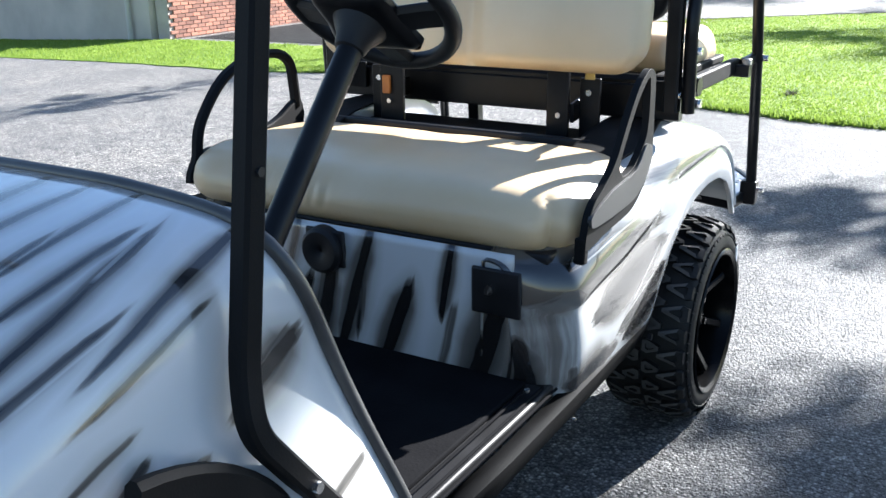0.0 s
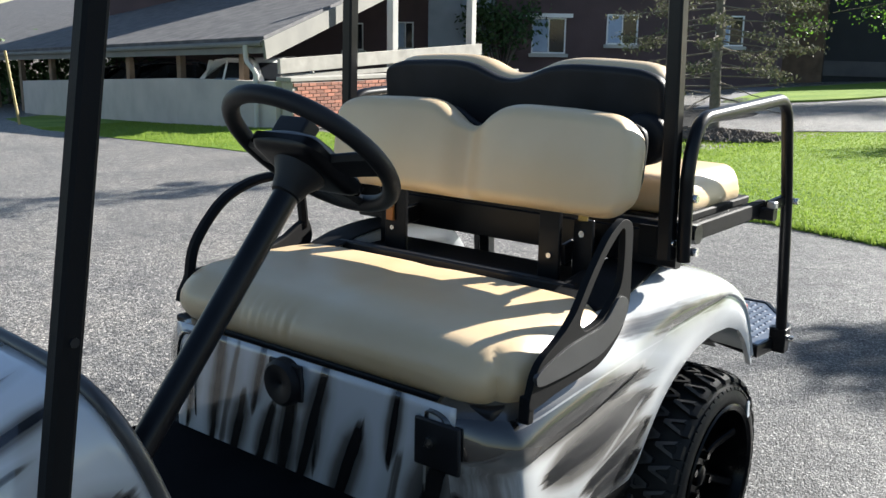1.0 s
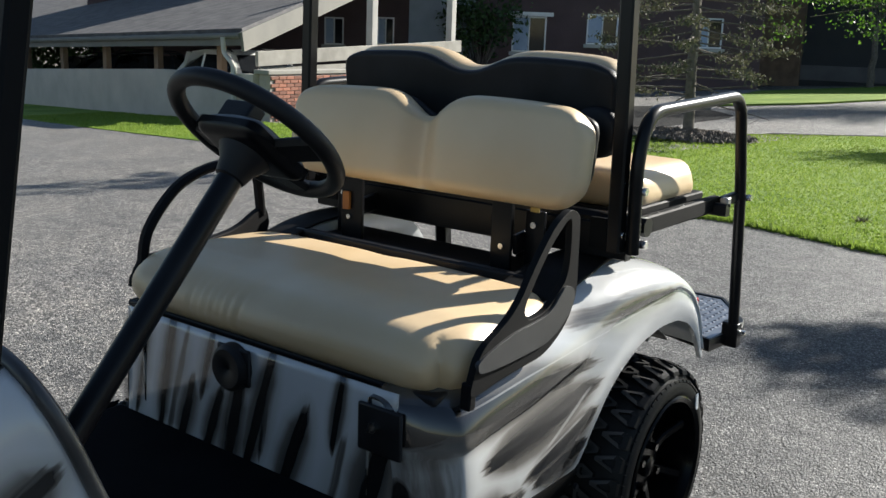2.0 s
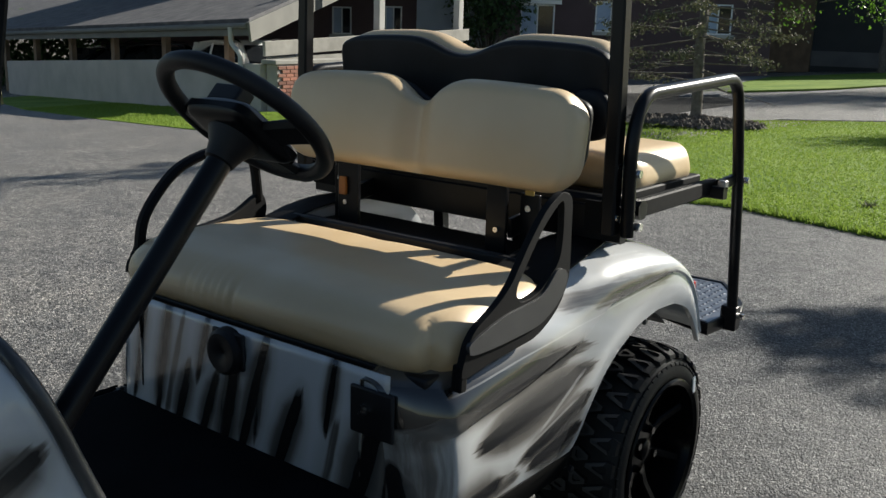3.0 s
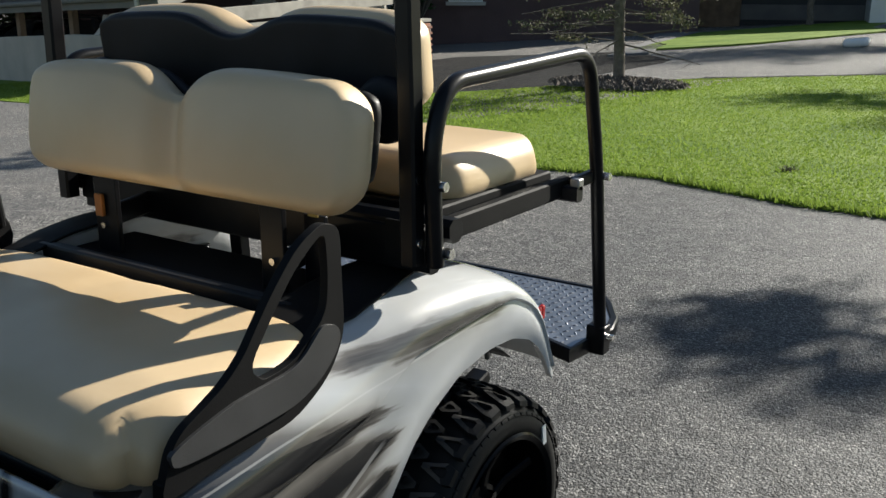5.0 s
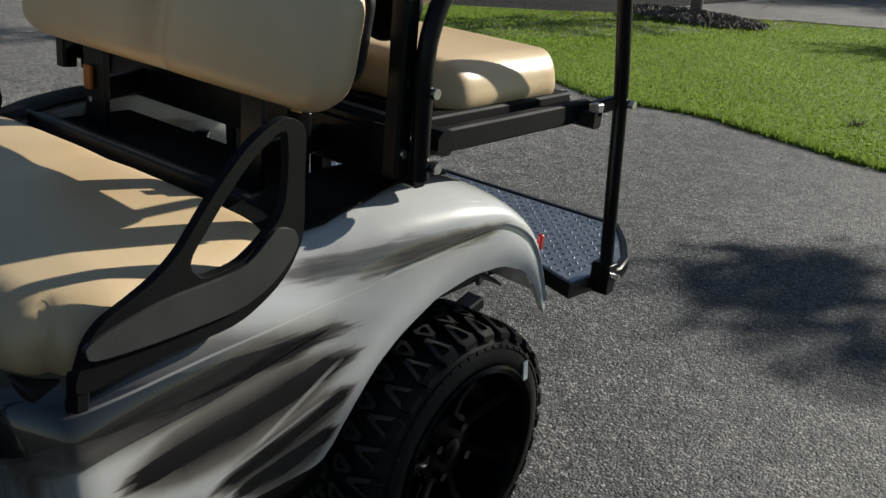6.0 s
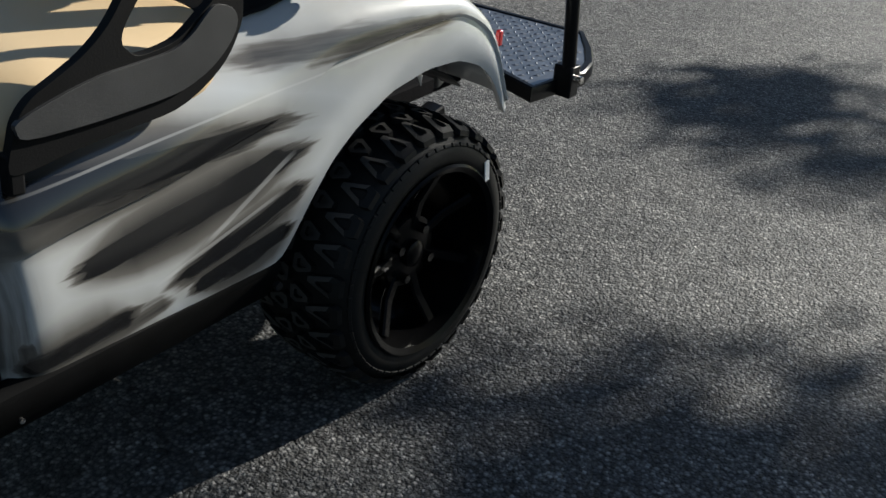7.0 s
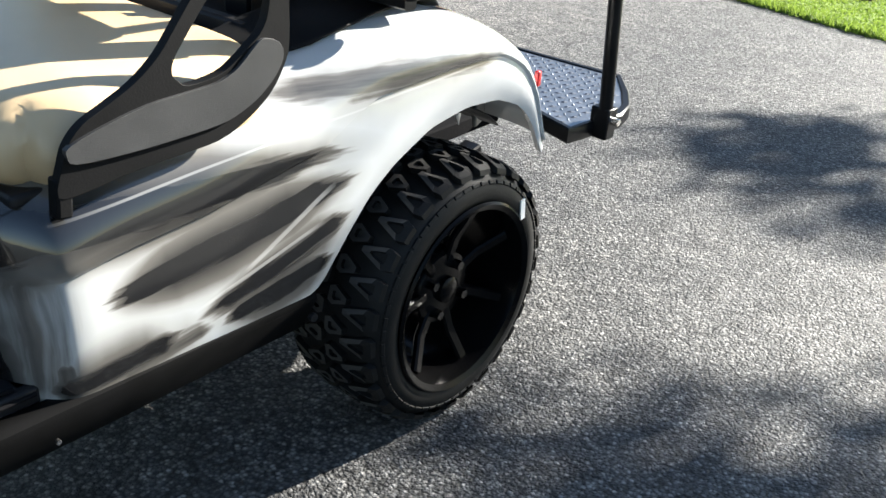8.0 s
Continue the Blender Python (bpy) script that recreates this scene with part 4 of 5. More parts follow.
def flank(s):
    rows = []
    for i in range(81):
        y = -0.862 + 1.137 * (i / 80) ** 1.5
        zl, zp, zt, xo = shoulder(y)
        row = []
        # lip turned in under the edge, upright side, crease, sloping shoulder
        row.append((s * (xo - 0.020), y, zl + 0.004))
        for j in range(9):
            k = j / 8
            row.append((s * (xo - 0.006 + 0.010 * math.sin(math.pi * k) * min(1.0, (zp - zl) / 0.15)), y, zl + (zp - 0.006 - zl) * k))
        for j in range(17):
            a = math.pi / 2 * j / 16
            row.append((s * (0.37 + (xo - 0.37) * math.cos(a) ** 0.72), y, zp + (zt - zp) * math.sin(a) ** 0.85))
        row.append((s * 0.362, y, zt - 0.006))
        row.append((s * 0.357, y, max(zl, zt - 0.30)))
        rows.append(row)
    return loft(rows)


for s in (1, -1):
    fender = part("rear_fender", flank(s), M_side, cart, "white flared fender with airbrushed black streaks", solid=0.006, angle=50)
    rows = []
    for i in range(41):
        y = -0.40 + 0.56 * i / 40
        out = interp(y, [(-0.40, 0.470), (-0.30, 0.492), (-0.2, 0.488), (-0.05, 0.462), (0.08, 0.425), (0.16, 0.375)])
        row = []
        for j in range(19):
            x = 0.345 + (out - 0.345) * j / 18
            row.append((s * x, y, shoulder_z(y, x) + 0.010))
        rows.append(row)
    part("well_trim", loft(rows), M_trim, fender, "black steel bracket plate on top of the fender", solid=0.004)
    lamp = part("tail_light", cushion((0.006, 0.008, 0.017), 0.005, (2, 2, 2)), M_red, fender, "red tail light lens")
    lamp.location = (s * 0.556, 0.270, 0.664)
    part("corner_cap", box((s * 0.475, -0.835, 0.40), (0.05, 0.03, 0.03)), M_plastic, fender, bevel=0.005)

# panel under the seat, with its round charger socket and ignition panel
rows = []
for j in range(15):
    z = 0.405 + 0.285 * j / 14
    rows.append([(x, -0.864 + 0.010 * (j / 14), z) for x in [-0.430 + 0.86 * i / 40 for i in range(41)]])
skirt = part("seat_skirt", loft(rows), M_skirt, cart, "white panel under the seat with dripping black streaks", solid=0.006)
sock = part("charger_socket", lathe([(-0.876, 0.004), (-0.884, 0.02), (-0.885, 0.044), (-0.878, 0.052), (-0.855, 0.055)], 28, "y", at=(-0.035, 0, 0.634)), M_plastic, skirt, "round black charger socket cover")
part("socket_flange", box((-0.030, -0.864, 0.640), (0.105, 0.010, 0.085)), M_plastic, skirt, bevel=0.006)
part("switch_panel", box((0.397, -0.8645, 0.61), (0.112, 0.010, 0.10)), M_plastic, skirt, "square black switch panel with key", bevel=0.006)
part("key_switch", disc((0.385, -0.872, 0.615), 0.010, 0.008, (0, 1, 0)), M_chrome, skirt)
part("key", box((0.387, -0.882, 0.622), (0.004, 0.014, 0.022), (0, 20, 0)), M_chrome, skirt)

# floor, sill and underframe
floor_pan = part("floor_pan", box((0, -1.18, 0.40), (1.02, 0.72, 0.03)), M_plastic, cart, bevel=0.006)
part("floor_mat", box((0.0, -1.16, 0.421), (0.93, 0.60, 0.012)), M_mat, floor_pan, "black ribbed floor mat", bevel=0.004)
for s in (1, -1):
    sill = part("rocker_panel", loft([[(s * (x - d), y, z + e) for d, e in ((0.030, 0.047), (0.004, 0.047), (-0.006, 0.043), (-0.008, 0.030), (0.026, -0.040), (0.034, -0.047), (0.056, -0.047))] for x, y, z in ((0.535, -1.42, 0.345), (0.545, -1.1, 0.345), (0.543, -0.7, 0.345), (0.540, -0.335, 0.348))]), M_rocker, cart, "dark plastic rocker panel turned in towards its lower edge", solid=0.004)
    part("screw", disc((s * 0.557, -0.352, 0.352), 0.008, 0.008, (1, 0, 0)), M_plastic, sill)
    part("screw", disc((s * 0.560, -0.83, 0.352), 0.004, 0.006, (1, 0, 0)), M_chrome, sill)
    for k, x in enumerate((0.478, 0.498, 0.520)):
        part("sill_strip", sweep([(s * x, -1.44, 0.424 - 0.006 * k), (s * x, -0.872 + 0.02 * k, 0.424 - 0.006 * k)], rect(0.006, 0.006, 0.002)), M_mat, sill, "black ribbed sill strip")
part("sill_bolt", disc((0.488, -0.905, 0.432), 0.006, 0.006, (0, 0, 1)), M_chrome, floor_pan)
under = part("underframe", box((0, -0.55, 0.37), (0.62, 1.55, 0.10)), M_black, cart, smooth=False, bevel=0.01)
part("battery_box", box((0, -0.56, 0.52), (0.80, 0.46, 0.26)), M_plastic, under, bevel=0.01)
part("axle_tube", sweep([(-0.45, 0, 0.28), (0.45, 0, 0.28)], (0.035, 12)), M_black, under)
part("differential", lathe([(-0.14, 0.02), (-0.12, 0.09), (0, 0.11), (0.12, 0.09), (0.14, 0.02)], 20, "x", at=(0.05, 0, 0.28)), M_black, under)
for s in (1, -1):
    part("leaf_spring", sweep([(s * 0.33, -0.42, 0.42), (s * 0.33, -0.15, 0.36), (s * 0.33, 0.1, 0.35), (s * 0.33, 0.38, 0.42)], rect(0.05, 0.03, 0.004)), M_black, under)
    part("shock_absorber", sweep([(s * 0.36, 0.04, 0.32), (s * 0.36, 0.10, 0.72)], (0.022, 10)), M_black, under)
    part("wheel_liner", loft([[(s * x, 0.335 * math.cos(a), 0.34 + 0.30 * math.sin(a)) for x in (0.28, 0.50)] for a in [math.pi * (0.26 + 0.62 * i / 16) for i in range(17)]]), M_plastic, under, solid=0.004)
    part("liner_flange", box((s * 0.44, 0.235, 0.585), (0.012, 0.05, 0.085), (8, 0, 15)), M_alu, under, "worn metal bracket under the fender", bevel=0.004)
part("seat_ledge", box((0, -0.333, 0.772), (0.76, 0.03, 0.10)), M_plastic, under, "black ledge behind the bench", bevel=0.006)
part("rear_deck", box((0, -0.225, 0.785), (0.71, 0.24, 0.03)), M_trim, under, "black deck behind the bench", bevel=0.006)
part("well_floor", box((0, -0.02, 0.43), (0.66, 0.5, 0.02)), M_plastic, under, smooth=False)

# front cowl
RIM = [(0.0, 0.55, -1.40, 0.42), (0.12, 0.538, -1.437, 0.516), (0.22, 0.518, -1.472, 0.609), (0.30, 0.505, -1.503, 0.69), (0.38, 0.495, -1.535, 0.775), (0.46, 0.488, -1.562, 0.855), (0.54, 0.468, -1.585, 0.915), (0.62, 0.42, -1.597, 0.952), (0.72, 0.35, -1.603, 0.968), (0.85, 0.2, -1.605, 0.980), (1.0, 0.0, -1.605, 0.980)]


def rim(u, k):
    """The cowl's rear edge; u runs from one foot (-1) over the top to the other (1)."""
    a = 1 - abs(u)
    return interp(a, [(r[0], r[k]) for r in RIM]) * (1 if k != 1 or u >= 0 else -1)


rows = []
for j in range(25):
    v = j / 24
    row = []
    for i in range(61):
        u = -1 + 2 * i / 60
        x, y, z = (sum(rim(max(-1, min(1, u + d)), k) for d in (-0.03, 0, 0.03)) / 3 for k in (1, 2, 3))
        f = 1 - (1 - v) ** 1.6
        drop = 1 - 0.62 * v ** 1.9
        zz = 0.40 + (z - 0.40) * drop
        yy = y - (0.86 - 0.22 * (x / 0.55) ** 2) * v
        xx = x * (1 - 0.05 * (1 - math.exp(-v / 0.06)) * min(1.0, max(0.0, (z - 0.62) / 0.15)) - 0.08 * v ** 2 + 0.03 * math.sin(math.pi * min(1.0, v * 1.6)) * min(1.0, max(0.0, (0.80 - z) / 0.2)))
        row.append((xx, yy, zz))
    rows.append(row)
cowl = part("front_cowl", loft(rows), M_cowl, cart, "glossy white front cowl with airbrushed black streaks", solid=0.008)
edge = [tuple(sum(rim(max(-1, min(1, -1 + 2 * i / 60 + d)), k) for d in (-0.03, 0, 0.03)) / 3 for k in (1, 2, 3)) for i in range(61)]
part("cowl_trim", sweep(edge, (0.0105, 10), up=(0, 1, 0)), M_rimtrim, cowl, "glossy grey rubber edge trim")
part("dashboard", loft([[(x, -1.60, z) for x, z in ((-0.40, 0.90), (0.40, 0.90))], [(x, -1.56, z) for x, z in ((-0.42, 0.86), (0.42, 0.86))], [(x, -1.52, z) for x, z in ((-0.46, 0.60), (0.46, 0.60))]]), M_plastic, cowl, solid=0.02)
part("toe_board", loft([[(-0.47, -1.52, 0.62), (0.47, -1.52, 0.62)], [(-0.5, -1.46, 0.42), (0.5, -1.46, 0.42)]]), M_mat, cowl, solid=0.02)
for s in (1, -1):
    part("front_fender_flare", sweep([(s * 0.515, -1.93 + 0.30 * math.cos(a), 0.445 + 0.30 * math.sin(a)) for a in [math.pi * (0.02 + 0.44 * i / 14) for i in range(15)]], rect(0.05, 0.025, 0.008), up=(1, 0, 0)), M_trim, cowl, "black plastic wheel flare")

# roof posts and roof
for s in (1, -1):
    pts = rounded([(s * 0.545, -1.555, 0.52), (s * 0.515, -1.712, 0.735), (s * 0.496, -1.697, 0.80), (s * 0.477, -1.573, 1.5), (s * 0.464, -1.488, 1.98)], 0.05)
    post = part("front_strut", sweep(pts, rect(0.030, 0.034, 0.005), up=(1, 0, 0)), M_trim, cart, "black square steel roof strut")
    part("bolt", disc((s * 0.548, -1.64, 0.635), 0.008, 0.012, (1, 0, 0)), M_chrome, post)
    part("bolt", disc((s * 0.506, -1.655, 1.04), 0.006, 0.006, (1, 0, 0)), M_plastic, post)
    pts = [(s * 0.515, -0.163, 0.875), (s * 0.513, -0.163, 1.15), (s * 0.504, -0.163, 1.5), (s * 0.492, -0.163, 1.98)]
    post = part("rear_strut", sweep(pts, rect(0.036, 0.036, 0.005), up=(0, 1, 0)), M_black, cart, "black square steel roof strut")
    part("bolt", disc((s * 0.531, -0.165, 0.916), 0.009, 0.012, (1, 0, 0)), M_chrome, post)
    part("bolt", disc((s * 0.527, -0.165, 1.035), 0.008, 0.010, (1, 0, 0)), M_chrome, post)

# seat bench
def bench_shape(p):
    x, y, z = p
    R = 0.14
    dx, dy = abs(x) - (0.531 - R), abs(y) - (0.245 - R)
    if dx > 0 and dy > 0:
        k = max(dx, dy) / math.hypot(dx, dy)
        x, y = math.copysign(0.531 - R + dx * k, x), math.copysign(0.245 - R + dy * k, y)
    t = max(0.0, min(1.0, (z + 0.06) / 0.12))
    z += 0.014 * (1 - (x / 0.53) ** 2) * (1 - (y / 0.25) ** 2) * t
    if y < -0.10:
        z -= 0.10 * (-0.10 - y) * t
    z -= 0.010 * math.exp(-((x) / 0.05) ** 2) * t * 0.3
    z -= 0.022 * (abs(x) / 0.531) ** 7 * t
    # creases of the cover across the front
    if y < -0.14:
        for k, cx in enumerate((-0.215, -0.19, -0.162, -0.135, -0.112, -0.085, -0.05)):
            w = 0.008
            d = (x - cx - 0.18 * (z - 0.0)) / w
            y += 0.007 * math.exp(-d * d) * max(0, 1 - abs(z - 0.01) / 0.06)
    return Vector((x, y, z))


bench = part("seat_cushion", cushion((0.531, 0.248, 0.070), 0.069, (110, 22, 6), bench_shape), M_vinyl, cart, "wide tan vinyl bench seat cushion, creased along its front", angle=60)
bench.location = (0, -0.592, 0.744)
part("seat_base", cushion((0.490, 0.232, 0.010), 0.008, (12, 6, 1)), M_plastic, bench, "black plastic base under the cushion").location = (0, 0.008, -0.066)


def back_shape(p, w, dip, bulge, groove, dw=0.078):
    x, y, z = p
    h, R = 0.126, 0.085
    dx, dz = abs(x) - (w - R), abs(z) - (h - R)
    if dx > 0 and dz > 0:
        u, v = min(1.0, dx / R), min(1.0, dz / R)
        x = math.copysign(w - R + R * u * math.sqrt(1 - v * v / 2), x)
        z = math.copysign(h - R + R * v * math.sqrt(1 - u * u / 2), z)
    top = max(0.0, z / 0.13)
    z -= dip * math.exp(-abs(x / dw) ** 2.2) * top
    z -= 0.02 * (abs(x) / w) ** 4 * top
    if y < 0:
        soft = min(1.0, -y / 0.03)
        soft = soft * soft * (3 - 2 * soft)
        y -= soft * bulge * (1 - (abs(abs(x) - 0.24) / 0.24) ** 2 * 0.8) * (1 - (z / 0.14) ** 2 * 0.6)
        y += soft * groove * math.exp(-(x / 0.045) ** 2)
    elif z < -0.04:
        y *= 1 - 0.5 * min(1.0, (-0.04 - z) / 0.05) * max(0.0, 1 - (abs(x) / w) ** 8)
    return Vector((x, y, z))


fb = part("front_backrest", cushion((0.472, 0.038, 0.126), 0.036, (80, 6, 26), lambda p: back_shape(p, 0.472, 0.066, 0.030, 0.026)), M_cream, cart, "tan vinyl split-hump backrest", angle=60)
fb.matrix_world = pose(0.008, -0.245, 1.095, -9, 0, 0)
sh = part("backrest_shell", cushion((0.456, 0.014, 0.098), 0.013, (40, 1, 12), lambda p: back_shape(p, 0.456, 0.066, 0.0, 0.0)), M_plastic, fb, "black plastic backrest shell")
sh.location = (0, 0.048, 0.020)
rb = part("rear_backrest", cushion((0.438, 0.040, 0.103), 0.038, (50, 3, 16), lambda p: back_shape(Vector((p.x, -p.y, p.z)), 0.438, 0.058, 0.02, 0.014, 0.1)), M_cream, cart, "tan vinyl backrest of the rear-facing seat", angle=60)
rb.matrix_world = pose(0.016, -0.035, 1.229, 7, 0, 0)
for v in rb.data.vertices:
    v.co.y = -v.co.y
rb.data.flip_normals()
sh = part("backrest_shell", cushion((0.442, 0.018, 0.100), 0.017, (44, 1, 14), lambda p: back_shape(p, 0.442, 0.058, 0.0, 0.0, 0.1)), M_plastic, rb, "black plastic backrest shell")
sh.location = (0, -0.052, -0.005)
for s in (1, -1):
    part("hinge_bracket", lathe([(-0.124, 0.001), (-0.124, 0.050), (-0.119, 0.060), (-0.110, 0.064), (-0.078, 0.064), (-0.072, 0.058), (-0.072, 0.001)], 40, "y", at=(s * 0.412, 0, 1.145)), M_plastic, cart, "round black backrest hinge cover")


def rear_shape(p):
    x, y, z = p
    R = 0.07
    dx, dy = abs(x) - (0.478 - R), abs(y) - (0.205 - R)
    if dx > 0 and dy > 0:
        u, v = min(1.0, dx / R), min(1.0, dy / R)
        x = math.copysign(0.478 - R + R * u * math.sqrt(1 - v * v / 2), x)
        y = math.copysign(0.205 - R + R * v * math.sqrt(1 - u * u / 2), y)
    t = max(0.0, min(1.0, (z + 0.05) / 0.1))
    x *= 1 - 0.05 * t
    z += 0.012 * (1 - (x / 0.46) ** 2) * (1 - (y / 0.21) ** 2) * t
    return Vector((x, y, z))


rs = part("rear_seat_cushion", cushion((0.478, 0.205, 0.052), 0.045, (40, 18, 4), rear_shape), M_vinyl, cart, "tan vinyl rear-facing seat cushion", angle=60)
rs.location = (0, 0.235, 0.985)
part("seat_tray", box((0, 0.01, -0.058), (0.94, 0.43, 0.02)), M_plastic, rs, bevel=0.004)

# rear seat frame
frame_ob = part("rear_frame", sweep([(-0.56, -0.085, 0.928), (0.56, -0.085, 0.928)], rect(0.045, 0.045, 0.012)), M_black, cart, "black square steel rear seat frame")
part("cross_tube", sweep([(-0.52, -0.100, 0.885), (0.52, -0.100, 0.885)], rect(0.03, 0.088, 0.004)), M_black, frame_ob)
part("cross_tube", sweep([(-0.56, 0.43, 0.905), (0.56, 0.43, 0.905)], rect(0.03, 0.035, 0.004)), M_black, frame_ob)
for s in (1, -1):
    part("side_rail", sweep([(s * 0.508, -0.14, 0.915), (s * 0.508, 0.465, 0.915)], rect(0.026, 0.045, 0.004)), M_trim, frame_ob)
    part("top_rail", sweep([(s * 0.455, -0.10, 0.938), (s * 0.455, 0.44, 0.938)], rect(0.045, 0.022, 0.004)), M_trim, frame_ob)
    part("bracket_arm", sweep([(s * 0.285, -0.245, 0.865), (s * 0.285, -0.09, 0.885)], rect(0.012, 0.05, 0.003)), M_black, frame_ob)
    part("seat_bracket", box((s * 0.25, -0.250, 0.885), (0.075 if s < 0 else 0.060, 0.012, 0.20)), M_black, frame_ob, "flat steel backrest bracket", bevel=0.002)
    part("bolt", disc((s * 0.255, -0.259, 0.86), 0.007, 0.010, (0, 1, 0)), M_chrome, frame_ob)
    part("mount_plate", box((s * 0.470, -0.125, 0.905), (0.09, 0.008, 0.075)), M_trim, frame_ob, bevel=0.002)
    part("upright_plate", box((s * 0.318, -0.205, 0.87), (0.055, 0.010, 0.16)), M_black, frame_ob, bevel=0.002)
    part("bolt", disc((s * 0.318, -0.214, 0.915), 0.008, 0.010, (0, 1, 0)), M_chrome, frame_ob)
    # added orange slab imitates a reflection low on the bracket
    part("rusty_tab", box((-0.262, -0.262, 0.905), (0.024, 0.010, 0.050)), M_orange, frame_ob, "small orange slab standing in for a reflection on the bracket", bevel=0.002) if s > 0 else None
    part("support_leg", sweep([(s * 0.14, 0.02, 0.90), (s * 0.14, 0.05, 0.44)], rect(0.035, 0.035, 0.004)), M_black, frame_ob)
    part("bolt", disc((s * 0.568, -0.122, 0.893), 0.011, 0.016, (1, 0, 0), 6), M_chrome, frame_ob)
    part("bolt", disc((s * 0.568, -0.140, 1.022), 0.010, 0.014, (1, 0, 0), 6), M_chrome, frame_ob)
    part("clamp", box((s * 0.548, 0.437, 0.925), (0.024, 0.028, 0.030)), M_alu, frame_ob, "bright zinc clamp", bevel=0.004)
    part("bolt", disc((s * 0.578, 0.535, 0.932), 0.010, 0.018, (1, 0, 0), 6), M_chrome, frame_ob)
    part("clamp_arm", sweep([(s * 0.535, 0.44, 0.925), (s * 0.55, 0.53, 0.935)], rect(0.02, 0.03, 0.004)), M_black, frame_ob)
    grab = rounded([(s * 0.549, -0.138, 0.870), (s * 0.549, -0.150, 1.10), (s * 0.549, -0.105, 1.202), (s * 0.550, 0.470, 1.226), (s * 0.556, 0.525, 0.95), (s * 0.562, 0.575, 0.50)], 0.075, 8)
    part("grab_bar", sweep(grab, (0.0165, 14)), M_black, cart, "bent black steel grab bar")

part("warning_sticker", box((0.318, -0.2115, 0.955), (0.026, 0.002, 0.016)), M_yellow, frame_ob, "small yellow-green sticker", smooth=False)

# foot plate
plate_pts = [(-0.36, 0.535), (0.36, 0.535), (0.53, 0.472), (0.540, 0.60), (0.548, 0.66), (0.525, 0.74), (0.465, 0.84), (0.38, 0.955), (-0.38, 0.955), (-0.465, 0.84), (-0.525, 0.74), (-0.548, 0.66), (-0.540, 0.60), (-0.53, 0.472)]
bm = bmesh.new()
bm.faces.new([bm.verts.new((x, y, 0.502)) for x, y in plate_pts])
plate = part("foot_plate", bm, M_plate, cart, "raised-tread steel foot plate in a black frame", smooth=False, solid=0.005)
bm = bmesh.new()
for i in range(38):
    for j in range(18):
        x, y = -0.49 + 0.0265 * i, 0.50 + 0.0265 * j
        if inside(x, y, [(a * 0.96, 0.72 + (b - 0.72) * 0.93) for a, b in plate_pts]):
            a = radians(45 if (i + j) % 2 else -45)
            d, n_ = Vector((math.cos(a), math.sin(a), 0)) * 0.0115, Vector((-math.sin(a), math.cos(a), 0)) * 0.0032
            c = Vector((x, y, 0.5025))
            v = [bm.verts.new(q) for q in (c - d, c + n_, c + d, c - n_)]
            top = bm.verts.new(c + Vector((0, 0, 0.0028)))
            for k in range(4):
                bm.faces.new((v[k], v[(k + 1) % 4], top))
tagged(part("plate_treads", bm, M_plate, plate, smooth=False), kind="stuff")
part("plate_frame", sweep([(x, y, 0.487) for x, y in plate_pts], rect(0.022, 0.038, 0.004), closed=True), M_black, plate)
for s in (1, -1):
    part("plate_arm", sweep([(s * 0.27, 0.20, 0.45), (s * 0.27, 0.53, 0.46)], rect(0.04, 0.04, 0.004)), M_mat, plate)
    part("bar_foot", box((s * 0.556, 0.575, 0.505), (0.05, 0.04, 0.075)), M_black, plate, bevel=0.004)
    part("bolt", disc((s * 0.59, 0.57, 0.515), 0.009, 0.022, (1, 0, 0), 6), M_chrome, plate)

# armrests
def curve(outline, n=4):
    """A closed outline rounded through its points."""
    q, m = [], len(outline)
    for i in range(m):
        p0, p1, p2, p3 = (Vector(outline[(i + k - 1) % m]) for k in range(4))
        for j in range(n):
            u = j / n
            q.append(tuple(0.5 * (2 * p1 + (p2 - p0) * u + (2 * p0 - 5 * p1 + 4 * p2 - p3) * u * u + (3 * p1 - p0 - 3 * p2 + p3) * u ** 3)))
    return q


def side_slab(outline, x0, x1, hole=()):
    """A moulding of even thickness in a plane along the cart, with an opening through it."""
    bm = bmesh.new()
    flat = list(outline) + list(hole)
    rings = [[Vector((y, z, 0)) for y, z in outline]] + ([[Vector((y, z, 0)) for y, z in hole]] if hole else [])
    tris = geometry.tessellate_polygon(rings)
    a = [bm.verts.new((x1, y, z)) for y, z in flat]
    b = [bm.verts.new((x0, y, z)) for y, z in flat]
    for t in tris:
        bm.faces.new([a[k] for k in t])
        bm.faces.new([b[k] for k in reversed(t)])
    n, m = len(outline), len(flat)
    for lo, hi in ((0, n), (n, m)):
        for i in range(lo, hi):
            k = i + 1 if i + 1 < hi else lo
            bm.faces.new((a[i], a[k], b[k], b[i]))
    return bm


